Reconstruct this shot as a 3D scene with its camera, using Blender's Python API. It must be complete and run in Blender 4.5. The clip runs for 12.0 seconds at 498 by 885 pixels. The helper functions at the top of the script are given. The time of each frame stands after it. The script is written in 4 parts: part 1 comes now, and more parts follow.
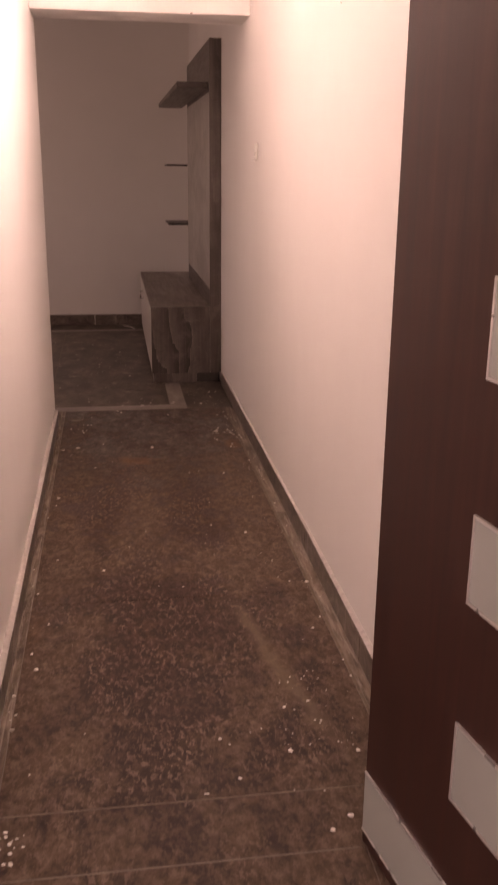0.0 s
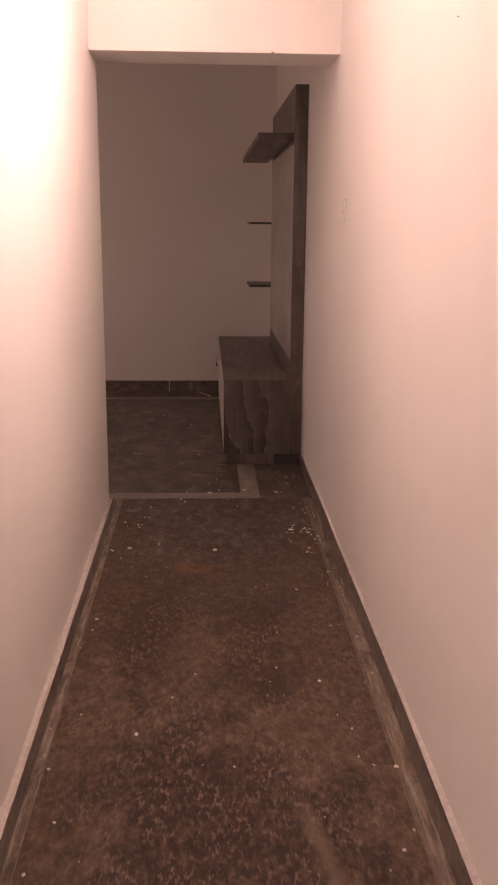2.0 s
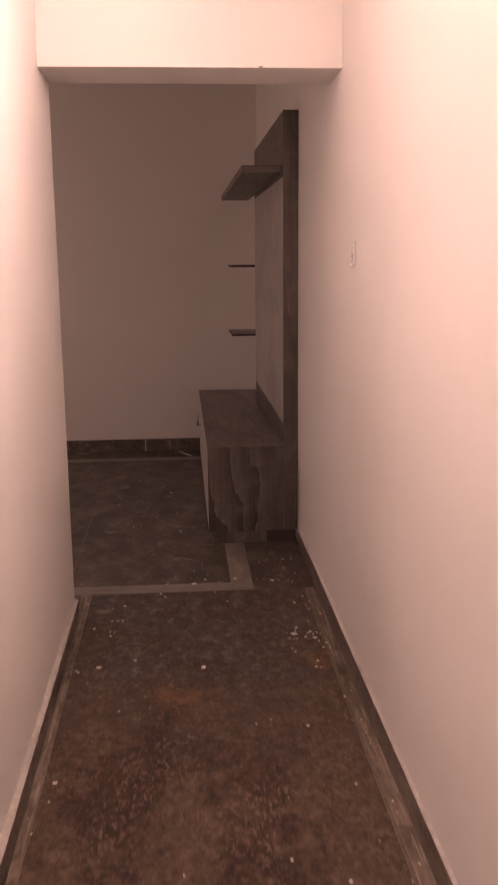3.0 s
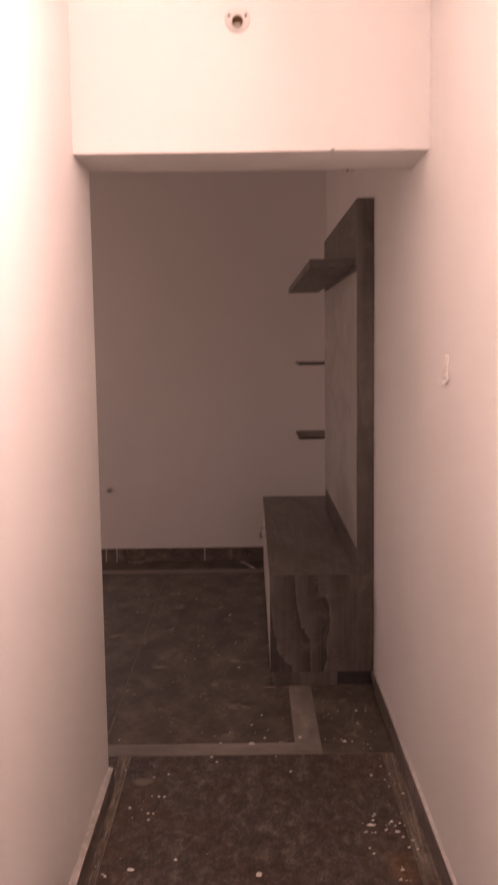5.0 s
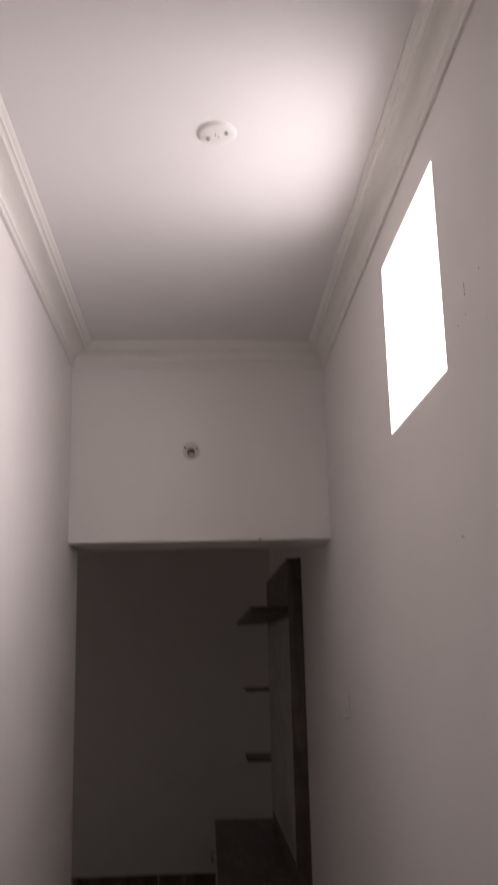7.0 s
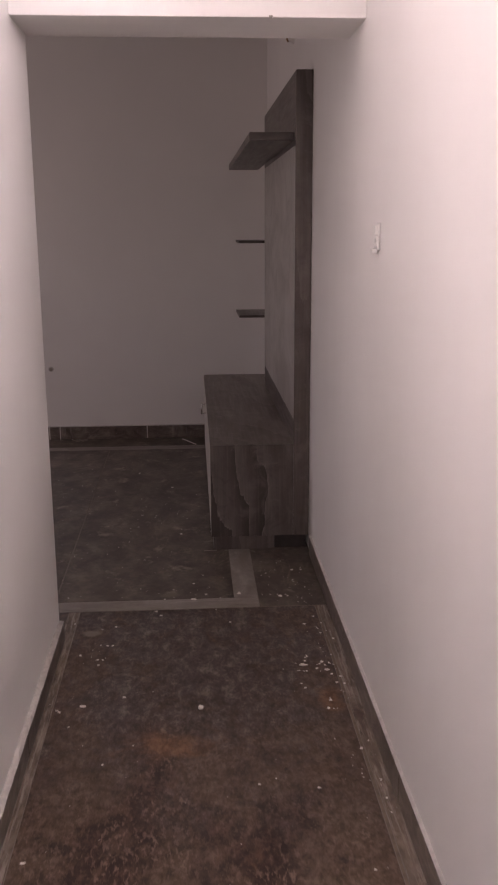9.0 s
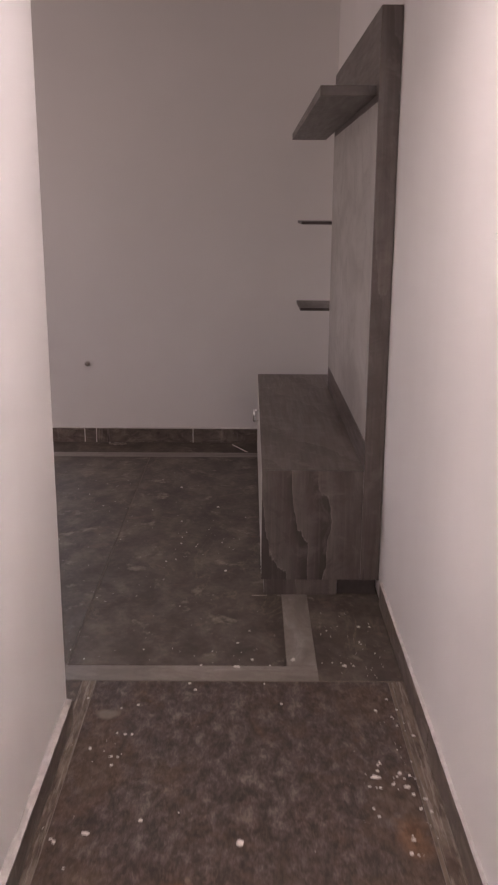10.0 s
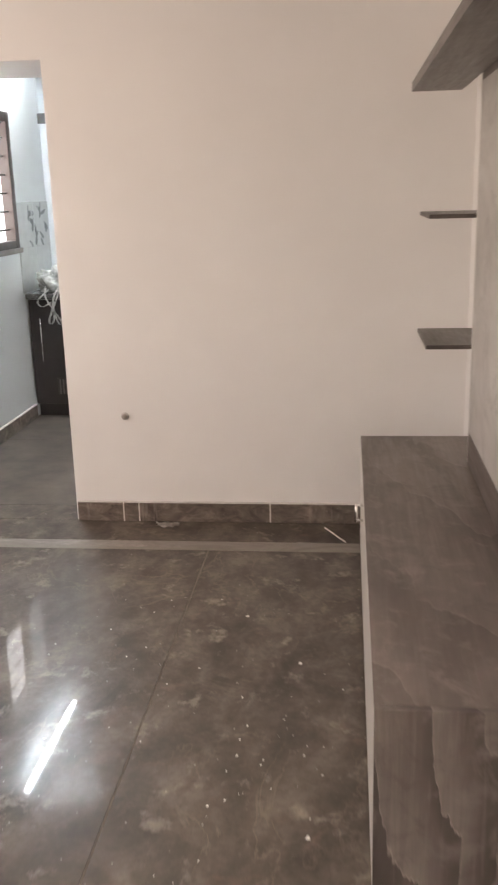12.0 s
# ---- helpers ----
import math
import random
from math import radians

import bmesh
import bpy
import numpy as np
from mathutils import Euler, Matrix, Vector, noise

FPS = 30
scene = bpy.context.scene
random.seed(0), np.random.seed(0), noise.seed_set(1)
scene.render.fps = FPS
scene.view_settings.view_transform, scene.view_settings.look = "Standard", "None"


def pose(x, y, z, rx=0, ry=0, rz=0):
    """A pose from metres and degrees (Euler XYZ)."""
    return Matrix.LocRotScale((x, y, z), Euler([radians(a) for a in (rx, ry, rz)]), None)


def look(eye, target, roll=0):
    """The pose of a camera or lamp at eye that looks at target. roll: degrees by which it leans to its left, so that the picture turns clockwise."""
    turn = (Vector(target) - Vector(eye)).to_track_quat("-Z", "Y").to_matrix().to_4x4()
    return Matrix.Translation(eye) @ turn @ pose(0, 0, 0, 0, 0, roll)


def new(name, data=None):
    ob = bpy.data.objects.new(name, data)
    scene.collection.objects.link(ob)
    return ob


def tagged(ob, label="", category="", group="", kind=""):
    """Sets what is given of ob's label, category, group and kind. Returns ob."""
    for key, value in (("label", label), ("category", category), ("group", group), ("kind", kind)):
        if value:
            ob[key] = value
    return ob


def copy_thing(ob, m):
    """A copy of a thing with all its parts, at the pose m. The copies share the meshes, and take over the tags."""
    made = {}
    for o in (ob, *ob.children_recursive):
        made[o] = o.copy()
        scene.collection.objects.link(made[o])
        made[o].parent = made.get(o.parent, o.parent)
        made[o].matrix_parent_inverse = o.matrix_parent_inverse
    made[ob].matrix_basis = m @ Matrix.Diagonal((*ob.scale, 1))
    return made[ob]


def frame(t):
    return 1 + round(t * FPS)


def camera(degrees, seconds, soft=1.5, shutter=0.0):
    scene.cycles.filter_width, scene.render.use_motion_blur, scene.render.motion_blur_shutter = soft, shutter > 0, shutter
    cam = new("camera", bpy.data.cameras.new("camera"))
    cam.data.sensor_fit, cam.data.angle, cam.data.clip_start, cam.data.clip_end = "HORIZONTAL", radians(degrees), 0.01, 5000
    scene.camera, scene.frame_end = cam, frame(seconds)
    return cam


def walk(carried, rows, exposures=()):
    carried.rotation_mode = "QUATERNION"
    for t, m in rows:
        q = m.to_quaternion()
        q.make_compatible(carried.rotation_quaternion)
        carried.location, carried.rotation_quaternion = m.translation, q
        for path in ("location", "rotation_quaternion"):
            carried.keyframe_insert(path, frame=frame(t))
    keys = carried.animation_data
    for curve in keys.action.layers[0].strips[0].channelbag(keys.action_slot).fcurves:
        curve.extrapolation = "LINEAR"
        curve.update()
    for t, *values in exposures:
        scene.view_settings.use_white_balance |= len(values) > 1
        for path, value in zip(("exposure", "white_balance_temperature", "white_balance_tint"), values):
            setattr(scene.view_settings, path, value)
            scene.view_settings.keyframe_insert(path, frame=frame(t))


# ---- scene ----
cam = camera(30.9, 12.0, soft=2.0, shutter=0.4)
PATH = [
    (0, (-0.701, -4.74, 1.406), (-0.415, -2.85, 0.818), 0.6),
    (0.5, (-0.687, -4.679, 1.416), (-0.378, -2.768, 0.914), 0.7),
    (1, (-0.724, -4.514, 1.415), (-0.435, -2.602, 0.904), 1.2),
    (1.3, (-0.682, -4.392, 1.409), (-0.430, -2.477, 0.887), 1.2),
    (1.5, (-0.63, -4.26, 1.428), (-0.409, -2.338, 0.921), 1.1),
    (1.8, (-0.579, -4.129, 1.438), (-0.443, -2.192, 0.959), 0.4),
    (2, (-0.57, -4.024, 1.426), (-0.474, -2.085, 0.946), 0.5),
    (2.5, (-0.578, -3.687, 1.448), (-0.46, -1.74, 1.007), 0.2),
    (2.7, (-0.582, -3.535, 1.449), (-0.438, -1.587, 1.02), -0.5),
    (4.3, (-0.571, -2.567, 1.525), (-0.477, -0.588, 1.248), 0.0),
    (4.5, (-0.552, -2.553, 1.519), (-0.539, -0.574, 1.235), -0.5),
    (4.8, (-0.519, -2.616, 1.538), (-0.553, -0.638, 1.241), -0.6),
    (5, (-0.536, -2.723, 1.549), (-0.541, -0.736, 1.325), -0.8),
    (5.3, (-0.561, -2.880, 1.572), (-0.501, -0.883, 1.467), -1.1),
    (5.5, (-0.565, -3.033, 1.608), (-0.464, -1.037, 1.681), -2.0),
    (5.8, (-0.532, -3.249, 1.631), (-0.449, -1.286, 2.004), -2.5),
    (6, (-0.504, -3.383, 1.638), (-0.462, -1.428, 2.056), -2.1),
    (6.2, (-0.488, -3.504, 1.661), (-0.452, -1.558, 2.120), -2.6),
    (6.5, (-0.477, -3.581, 1.666), (-0.446, -1.662, 2.227), -2.6),
    (7, (-0.506, -3.598, 1.663), (-0.406, -1.653, 2.116), -1.4),
    (7.3, (-0.526, -3.578, 1.641), (-0.389, -1.597, 1.878), -0.4),
    (7.5, (-0.519, -3.532, 1.63), (-0.393, -1.538, 1.732), -0.3),
    (7.7, (-0.499, -3.474, 1.599), (-0.394, -1.478, 1.536), 0.4),
    (9.3, (-0.537, -2.674, 1.503), (-0.423, -0.734, 1.031), -0.6),
    (9.5, (-0.514, -2.531, 1.519), (-0.448, -0.588, 1.05), -1.0),
    (10, (-0.514, -2.109, 1.487), (-0.514, -0.174, 0.98), 0.3),
    (10.2, (-0.511, -1.947, 1.491), (-0.514, -0.012, 0.982), 0.5),
    (10.5, (-0.515, -1.693, 1.488), (-0.514, 0.235, 0.957), -1.1),
    (10.7, (-0.476, -1.516, 1.475), (-0.492, 0.406, 0.923), -1.9),
    (11, (-0.458, -1.299, 1.495), (-0.537, 0.617, 0.927), -3.4),
    (11.2, (-0.463, -1.125, 1.511), (-0.596, 0.784, 0.931), -2.4),
    (11.5, (-0.507, -0.882, 1.522), (-0.652, 1.031, 0.959), -0.8),
    (11.7, (-0.522, -0.705, 1.534), (-0.674, 1.213, 0.985), -1.6),
    (12, (-0.517, -0.406, 1.51), (-0.735, 1.508, 0.97), -1.6),
]
EXPOSURE = [
    (0, 0.55, 9000, 50), (2.5, 0.37, 9200, 53), (4.5, 0.48, 8700, 56), (5.0, 0.46, 8500, 49), (5.3, 0.08, 8400, 41), (5.5, -0.30, 8300, 37), (5.8, -0.98, 7700, 33), (6.0, -1.55, 7200, 28), (6.5, -1.75, 6600, 28), (7.0, -1.72, 6600, 24), (7.7, -0.90, 6600, 25),
    (9.3, 0.58, 6600, 32), (10.0, 1.10, 6600, 29), (10.5, 1.50, 6700, 28), (11.0, 1.88, 6700, 20), (11.5, 2.43, 6950, 15), (12.0, 2.42, 6950, 15),
]
walk(cam, [(t, look(eye, target, roll)) for t, eye, target, roll in PATH], EXPOSURE)


# ---- world and lamps ----
world = bpy.data.worlds.new("daylight")
world.use_nodes = True
scene.world = world
_wn = world.node_tree.nodes
_sky = _wn.new("ShaderNodeTexSky")
_sky.sky_type, _sky.sun_disc = "NISHITA", False
_sky.sun_elevation, _sky.sun_rotation = radians(40), radians(120)
world.node_tree.links.new(_sky.outputs[0], _wn["Background"].inputs[0])
_wn["Background"].inputs[1].default_value = 0.1


def area(name, loc, target, sx, sy, watts, color=(1, 1, 1)):
    """An area lamp standing in a window's opening."""
    lamp = bpy.data.lights.new(name, "AREA")
    lamp.shape, lamp.size, lamp.size_y, lamp.energy, lamp.color = "RECTANGLE", sx, sy, watts, color
    ob = new(name, lamp)
    ob.matrix_world = look(loc, target)
    return ob


# daylight in the passage's high window and the living room's unseen window; an added fill lamp in the unseen lobby
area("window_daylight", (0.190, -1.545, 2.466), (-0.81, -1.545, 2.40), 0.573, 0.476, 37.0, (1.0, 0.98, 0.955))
area("lobby_fill", (-2.18, -6.2, 1.6), (0.0, -4.7, 1.4), 1.2, 1.3, 42.0, (0.98, 0.96, 0.95))
area("living_daylight", (-3.98, 1.9, 1.55), (0.0, 1.9, 1.3), 1.4, 1.2, 11.0, (1.0, 0.89, 0.805))


# ---- materials ----
class Nodes:
    """A small builder for node materials laid out by world position."""

    def __init__(self, name):
        self.mat = bpy.data.materials.new(name)
        self.mat.use_nodes = True
        self.tree = self.mat.node_tree
        self.bsdf = self.tree.nodes["Principled BSDF"]
        self.pos = self.tree.nodes.new("ShaderNodeNewGeometry").outputs["Position"]

    def link(self, a, b):
        self.tree.links.new(a, b)

    def scaled(self, scale, rot=(0, 0, 0), loc=(0, 0, 0), src=None):
        n = self.tree.nodes.new("ShaderNodeMapping")
        n.inputs["Scale"].default_value = scale
        n.inputs["Rotation"].default_value = [radians(a) for a in rot]
        n.inputs["Location"].default_value = loc
        self.link(src or self.pos, n.inputs["Vector"])
        return n.outputs[0]

    def noise(self, vec, scale, detail=4.0, rough=0.55, distort=0.0):
        n = self.tree.nodes.new("ShaderNodeTexNoise")
        n.inputs["Scale"].default_value, n.inputs["Detail"].default_value = scale, detail
        n.inputs["Roughness"].default_value, n.inputs["Distortion"].default_value = rough, distort
        self.link(vec, n.inputs["Vector"])
        return n.outputs["Fac"]

    def voronoi(self, vec, scale, feature="F1"):
        n = self.tree.nodes.new("ShaderNodeTexVoronoi")
        n.feature = feature
        n.inputs["Scale"].default_value = scale
        self.link(vec, n.inputs["Vector"])
        return n.outputs["Distance"]

    def ramp(self, fac, *stops):
        """stops: (position, value or colour)."""
        n = self.tree.nodes.new("ShaderNodeValToRGB")
        e = n.color_ramp.elements
        while len(e) < len(stops):
            e.new(0.5)
        for el, (p, c) in zip(e, stops):
            el.position = p
            el.color = (c, c, c, 1) if isinstance(c, (int, float)) else (*c, 1)
        self.link(fac, n.inputs[0])
        return n.outputs[0]

    def mix(self, fac, a, b, kind="MIX"):
        n = self.tree.nodes.new("ShaderNodeMix")
        n.data_type, n.blend_type = "RGBA", kind
        for sock, v in ((n.inputs[0], fac), (n.inputs[6], a), (n.inputs[7], b)):
            if isinstance(v, (int, float)):
                sock.default_value = v if sock.type == "VALUE" else (v, v, v, 1)
            elif isinstance(v, tuple):
                sock.default_value = (*v, 1)
            else:
                self.link(v, sock)
        return n.outputs[2]

    def math(self, op, a, b=0.0):
        n = self.tree.nodes.new("ShaderNodeMath")
        n.operation = op
        for sock, v in zip(n.inputs, (a, b)):
            if isinstance(v, (int, float)):
                sock.default_value = v
            else:
                self.link(v, sock)
        return n.outputs[0]

    def bump(self, height, strength, distance=0.01):
        n = self.tree.nodes.new("ShaderNodeBump")
        n.inputs["Strength"].default_value, n.inputs["Distance"].default_value = strength, distance
        self.link(height, n.inputs["Height"])
        self.link(n.outputs[0], self.bsdf.inputs["Normal"])

    def sheen(self, *lobes):
        """Thin constant glosses (weight, roughness) over the matt base, as on dusty polished stone."""
        last = self.bsdf.outputs[0]
        for weight, rough in lobes:
            g = self.tree.nodes.new("ShaderNodeBsdfGlossy")
            g.inputs["Roughness"].default_value = rough
            m = self.tree.nodes.new("ShaderNodeMixShader")
            m.inputs[0].default_value = weight
            self.link(last, m.inputs[1])
            self.link(g.outputs[0], m.inputs[2])
            last = m.outputs[0]
        self.link(last, self.tree.nodes["Material Output"].inputs[0])

    def done(self, color, rough=0.5, metal=0.0, spec=0.5):
        for key, v in (("Base Color", color), ("Roughness", rough), ("Metallic", metal), ("Specular IOR Level", spec)):
            s = self.bsdf.inputs[key]
            if isinstance(v, (int, float)):
                s.default_value = v
            elif isinstance(v, tuple):
                s.default_value = (*v, 1)
            else:
                self.link(v, s)
        return self.mat


def wall_paint(name, tone=(0.80, 0.77, 0.74), rough=0.6):
    n = Nodes(name)
    big = n.noise(n.pos, 1.3, 3)
    fine = n.noise(n.scaled((1, 1, 0.35)), 9, 5)
    c = n.ramp(big, (0.3, tuple(0.96 * v for v in tone)), (0.7, tone))
    scuff = n.ramp(n.noise(n.pos, 4.0, 6, 0.7), (0.66, 0.0), (0.78, 0.12))
    c = n.mix(scuff, c, tuple(v * 0.8 for v in tone))
    n.bump(n.math("ADD", n.math("MULTIPLY", fine, 0.6), n.noise(n.pos, 160, 2)), 0.10, 0.004)
    return n.done(c, n.ramp(fine, (0.3, rough - 0.08), (0.7, rough + 0.08)))


def stone_dusty(name):
    """Dark red-brown stone, granular, under a broken film of yellowish builders' dust."""
    n = Nodes(name)
    sep = n.tree.nodes.new("ShaderNodeSeparateXYZ")
    n.link(n.pos, sep.inputs[0])
    x, y = sep.outputs[0], sep.outputs[1]
    wide = n.noise(n.scaled((1.35, 0.9, 1), loc=(2.0, 1.0, 0)), 2.7, 8, 0.64, 0.6)
    blot = n.noise(n.scaled((1.2, 0.85, 1), (0, 0, 12), (5.0, 2.0, 0)), 8.5, 8, 0.68, 0.5)
    grit = n.noise(n.scaled((1.25, 0.8, 1), (0, 0, 8)), 50.0, 5, 0.72, 0.15)
    fleck = n.noise(n.scaled((1.45, 0.7, 1), (0, 0, 24), (4.0, 3.0, 0)), 50.0, 4, 0.70, 0.15)
    coarse = n.noise(n.scaled((1.2, 0.8, 1), (0, 0, -10), (1.0, 7.0, 0)), 24.0, 6, 0.74, 0.2)
    ragged = n.math("MULTIPLY", n.math("SUBTRACT", n.noise(n.pos, 7.0, 7, 0.68, 0.5), 0.5), 3.2)

    def patch(cx, cy, rx, ry, tilt=0.0):
        """A ragged oval stain on the floor: 1 inside, 0 outside."""
        u = n.math("DIVIDE", n.math("ADD", n.math("SUBTRACT", x, cx), n.math("MULTIPLY", n.math("SUBTRACT", y, cy), tilt)), rx)
        v = n.math("DIVIDE", n.math("SUBTRACT", y, cy), ry)
        d = n.math("SQRT", n.math("ADD", n.math("MULTIPLY", u, u), n.math("MULTIPLY", v, v)))
        return n.ramp(n.math("MULTIPLY", n.math("ADD", d, ragged), 0.5), (0.22, 1.0), (0.66, 0.0))

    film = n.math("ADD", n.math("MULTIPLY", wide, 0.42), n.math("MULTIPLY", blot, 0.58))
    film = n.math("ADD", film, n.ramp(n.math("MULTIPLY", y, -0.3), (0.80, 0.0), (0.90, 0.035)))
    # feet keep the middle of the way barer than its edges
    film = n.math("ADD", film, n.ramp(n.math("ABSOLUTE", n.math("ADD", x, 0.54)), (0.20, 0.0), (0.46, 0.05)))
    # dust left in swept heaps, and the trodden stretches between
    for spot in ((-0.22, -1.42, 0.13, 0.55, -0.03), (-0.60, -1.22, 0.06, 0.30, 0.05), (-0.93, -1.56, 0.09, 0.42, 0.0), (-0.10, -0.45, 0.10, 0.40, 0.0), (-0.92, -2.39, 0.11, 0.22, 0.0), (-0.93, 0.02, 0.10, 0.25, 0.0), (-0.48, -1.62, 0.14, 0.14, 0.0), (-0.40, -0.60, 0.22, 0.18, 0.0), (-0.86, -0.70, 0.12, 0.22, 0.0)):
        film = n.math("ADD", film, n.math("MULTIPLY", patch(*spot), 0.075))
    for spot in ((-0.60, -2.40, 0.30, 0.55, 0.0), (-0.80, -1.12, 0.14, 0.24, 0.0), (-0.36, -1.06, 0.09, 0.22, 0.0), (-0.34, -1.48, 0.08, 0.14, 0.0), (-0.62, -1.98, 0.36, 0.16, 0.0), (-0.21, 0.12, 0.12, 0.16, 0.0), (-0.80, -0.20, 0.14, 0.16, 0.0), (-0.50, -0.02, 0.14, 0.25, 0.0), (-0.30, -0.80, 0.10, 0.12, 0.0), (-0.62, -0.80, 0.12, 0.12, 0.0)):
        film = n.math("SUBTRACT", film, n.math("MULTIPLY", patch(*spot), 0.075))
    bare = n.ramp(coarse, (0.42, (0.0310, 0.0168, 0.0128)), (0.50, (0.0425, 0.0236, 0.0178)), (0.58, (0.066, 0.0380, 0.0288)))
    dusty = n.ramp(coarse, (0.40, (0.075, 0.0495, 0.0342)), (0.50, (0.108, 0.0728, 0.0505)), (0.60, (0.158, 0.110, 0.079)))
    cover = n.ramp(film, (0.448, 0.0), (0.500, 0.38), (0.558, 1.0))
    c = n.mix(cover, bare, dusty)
    # pale flecks of the stone, in drifts, and dark pits
    drift = n.ramp(n.noise(n.scaled((1.1, 0.8, 1), loc=(9.0, 4.0, 0)), 5.0, 6, 0.66, 0.4), (0.42, 0.30), (0.56, 1.0))
    flecks = n.math("MULTIPLY", n.ramp(fleck, (0.525, 0.0), (0.575, 0.95)), drift)
    c = n.mix(n.math("MULTIPLY", flecks, n.ramp(cover, (0.0, 1.0), (1.0, 0.5))), c, n.ramp(blot, (0.40, (0.125, 0.082, 0.062)), (0.60, (0.260, 0.184, 0.140))))
    c = n.mix(n.math("MULTIPLY", n.ramp(grit, (0.41, 0.60), (0.470, 0.0)), n.ramp(cover, (0.0, 0.95), (1.0, 0.5))), c, (0.0190, 0.0100, 0.0076))
    # towards the room the stone is greyer and scuffed lengthwise
    scuff = n.noise(n.scaled((4.5, 2.6, 1), (0, 0, 3)), 5.0, 10, 0.86, 0.2)
    inner = n.ramp(n.math("ADD", n.math("MULTIPLY", n.math("ADD", y, 1.0), 0.5), n.math("MULTIPLY", n.math("SUBTRACT", wide, 0.5), 1.2)), (0.02, 0.0), (0.34, 0.90))
    grey = n.ramp(scuff, (0.40, (0.034, 0.0255, 0.0220)), (0.48, (0.064, 0.0490, 0.0420)), (0.54, (0.112, 0.0885, 0.076)), (0.62, (0.225, 0.187, 0.162)))
    c = n.mix(n.math("MULTIPLY", inner, n.ramp(film, (0.43, 1.0), (0.53, 0.72), (0.60, 0.35))), c, grey)
    rust = n.ramp(n.noise(n.scaled((1.6, 1, 1), loc=(3.1, 0.7, 0)), 2.6, 6, 0.66, 0.4), (0.63, 0.0), (0.70, 0.45))
    c = n.mix(rust, c, n.ramp(coarse, (0.40, (0.11, 0.062, 0.034)), (0.60, (0.20, 0.120, 0.068))))
    for spot in ((-0.64, -0.46, 0.11, 0.06, 0.0), (-0.11, -0.22, 0.035, 0.07, 0.0)):
        c = n.mix(n.math("MULTIPLY", patch(*spot), 0.7), c, n.ramp(coarse, (0.40, (0.12, 0.060, 0.032)), (0.60, (0.24, 0.130, 0.070))))
    # a pale drag mark across the first slab, and a dried splash by the room's edge
    off = n.math("ADD", n.math("MULTIPLY", n.math("ADD", x, 0.26), 0.980), n.math("MULTIPLY", n.math("ADD", y, 2.42), 0.199))
    off = n.math("ABSOLUTE", n.math("ADD", off, n.math("MULTIPLY", n.math("SUBTRACT", blot, 0.5), 0.09)))
    mark = n.math("MULTIPLY", n.ramp(off, (0.008, 0.6), (0.035, 0.0)), n.ramp(n.math("MULTIPLY", y, -0.3), (0.60, 0.0), (0.64, 1.0), (0.80, 1.0), (0.86, 0.0)))
    c = n.mix(mark, c, (0.175, 0.128, 0.084))
    c = n.mix(n.math("MULTIPLY", patch(-0.94, 0.32, 0.028, 0.022), 0.55), c, (0.30, 0.265, 0.225))
    specks = n.ramp(n.voronoi(n.pos, 42.0), (0.03, 0.6), (0.07, 0.0))
    c = n.mix(n.math("MULTIPLY", specks, n.ramp(wide, (0.45, 0.0), (0.6, 0.8))), c, (0.45, 0.41, 0.36))
    n.bump(n.math("ADD", grit, coarse), 0.4, 0.002)
    return n.done(c, n.ramp(film, (0.44, 0.42), (0.58, 0.66)), 0, 0.25)


def stone_polished(name):
    """Polished dark olive-brown marble, softly cloudy, with pale dust splashes, tan veins and rosy spots."""
    n = Nodes(name)
    big = n.noise(n.pos, 2.2, 4, 0.55, 0.4)
    mid = n.noise(n.scaled((1.2, 0.8, 1), (0, 0, 30)), 6.5, 6, 0.60, 0.25)
    fine = n.noise(n.pos, 38.0, 5, 0.7, 0.2)
    c = n.ramp(mid, (0.36, (0.052, 0.0400, 0.0320)), (0.47, (0.077, 0.0605, 0.0488)), (0.56, (0.108, 0.086, 0.070)), (0.68, (0.165, 0.135, 0.111)))
    c = n.mix(n.ramp(big, (0.42, 0.0), (0.62, 0.55)), c, n.ramp(mid, (0.35, (0.092, 0.073, 0.056)), (0.65, (0.168, 0.136, 0.107))))
    rosy = n.ramp(n.noise(n.scaled((1, 1, 1), loc=(1.7, 4.2, 0)), 5.2, 6, 0.66, 0.2), (0.59, 0.0), (0.69, 0.45))
    c = n.mix(rosy, c, (0.22, 0.148, 0.114))
    pale = n.ramp(n.noise(n.scaled((1, 0.9, 1), loc=(8.3, 1.1, 0)), 8.0, 7, 0.70, 0.2), (0.58, 0.0), (0.68, 0.65))
    c = n.mix(pale, c, (0.33, 0.280, 0.232))
    vein = n.ramp(n.math("ABSOLUTE", n.math("SUBTRACT", n.noise(n.scaled((1, 0.7, 1), (0, 0, 40), (3.0, 6.0, 0)), 2.6, 6, 0.6, 0.8), 0.5)), (0.0, 0.55), (0.014, 0.0))
    c = n.mix(n.math("MULTIPLY", vein, n.ramp(big, (0.45, 0.1), (0.6, 0.9))), c, (0.24, 0.190, 0.140))
    c = n.mix(n.ramp(fine, (0.40, 0.28), (0.52, 0.0)), c, (0.046, 0.035, 0.027))
    c = n.mix(n.ramp(fine, (0.57, 0.0), (0.68, 0.18)), c, (0.21, 0.170, 0.138))
    specks = n.ramp(n.voronoi(n.pos, 17.0), (0.03, 0.8), (0.06, 0.0))
    c = n.mix(specks, c, (0.5, 0.46, 0.42))
    n.sheen((0.020, 0.22), (0.040, 0.03))
    return n.done(c, 0.42, 0, 0.16)


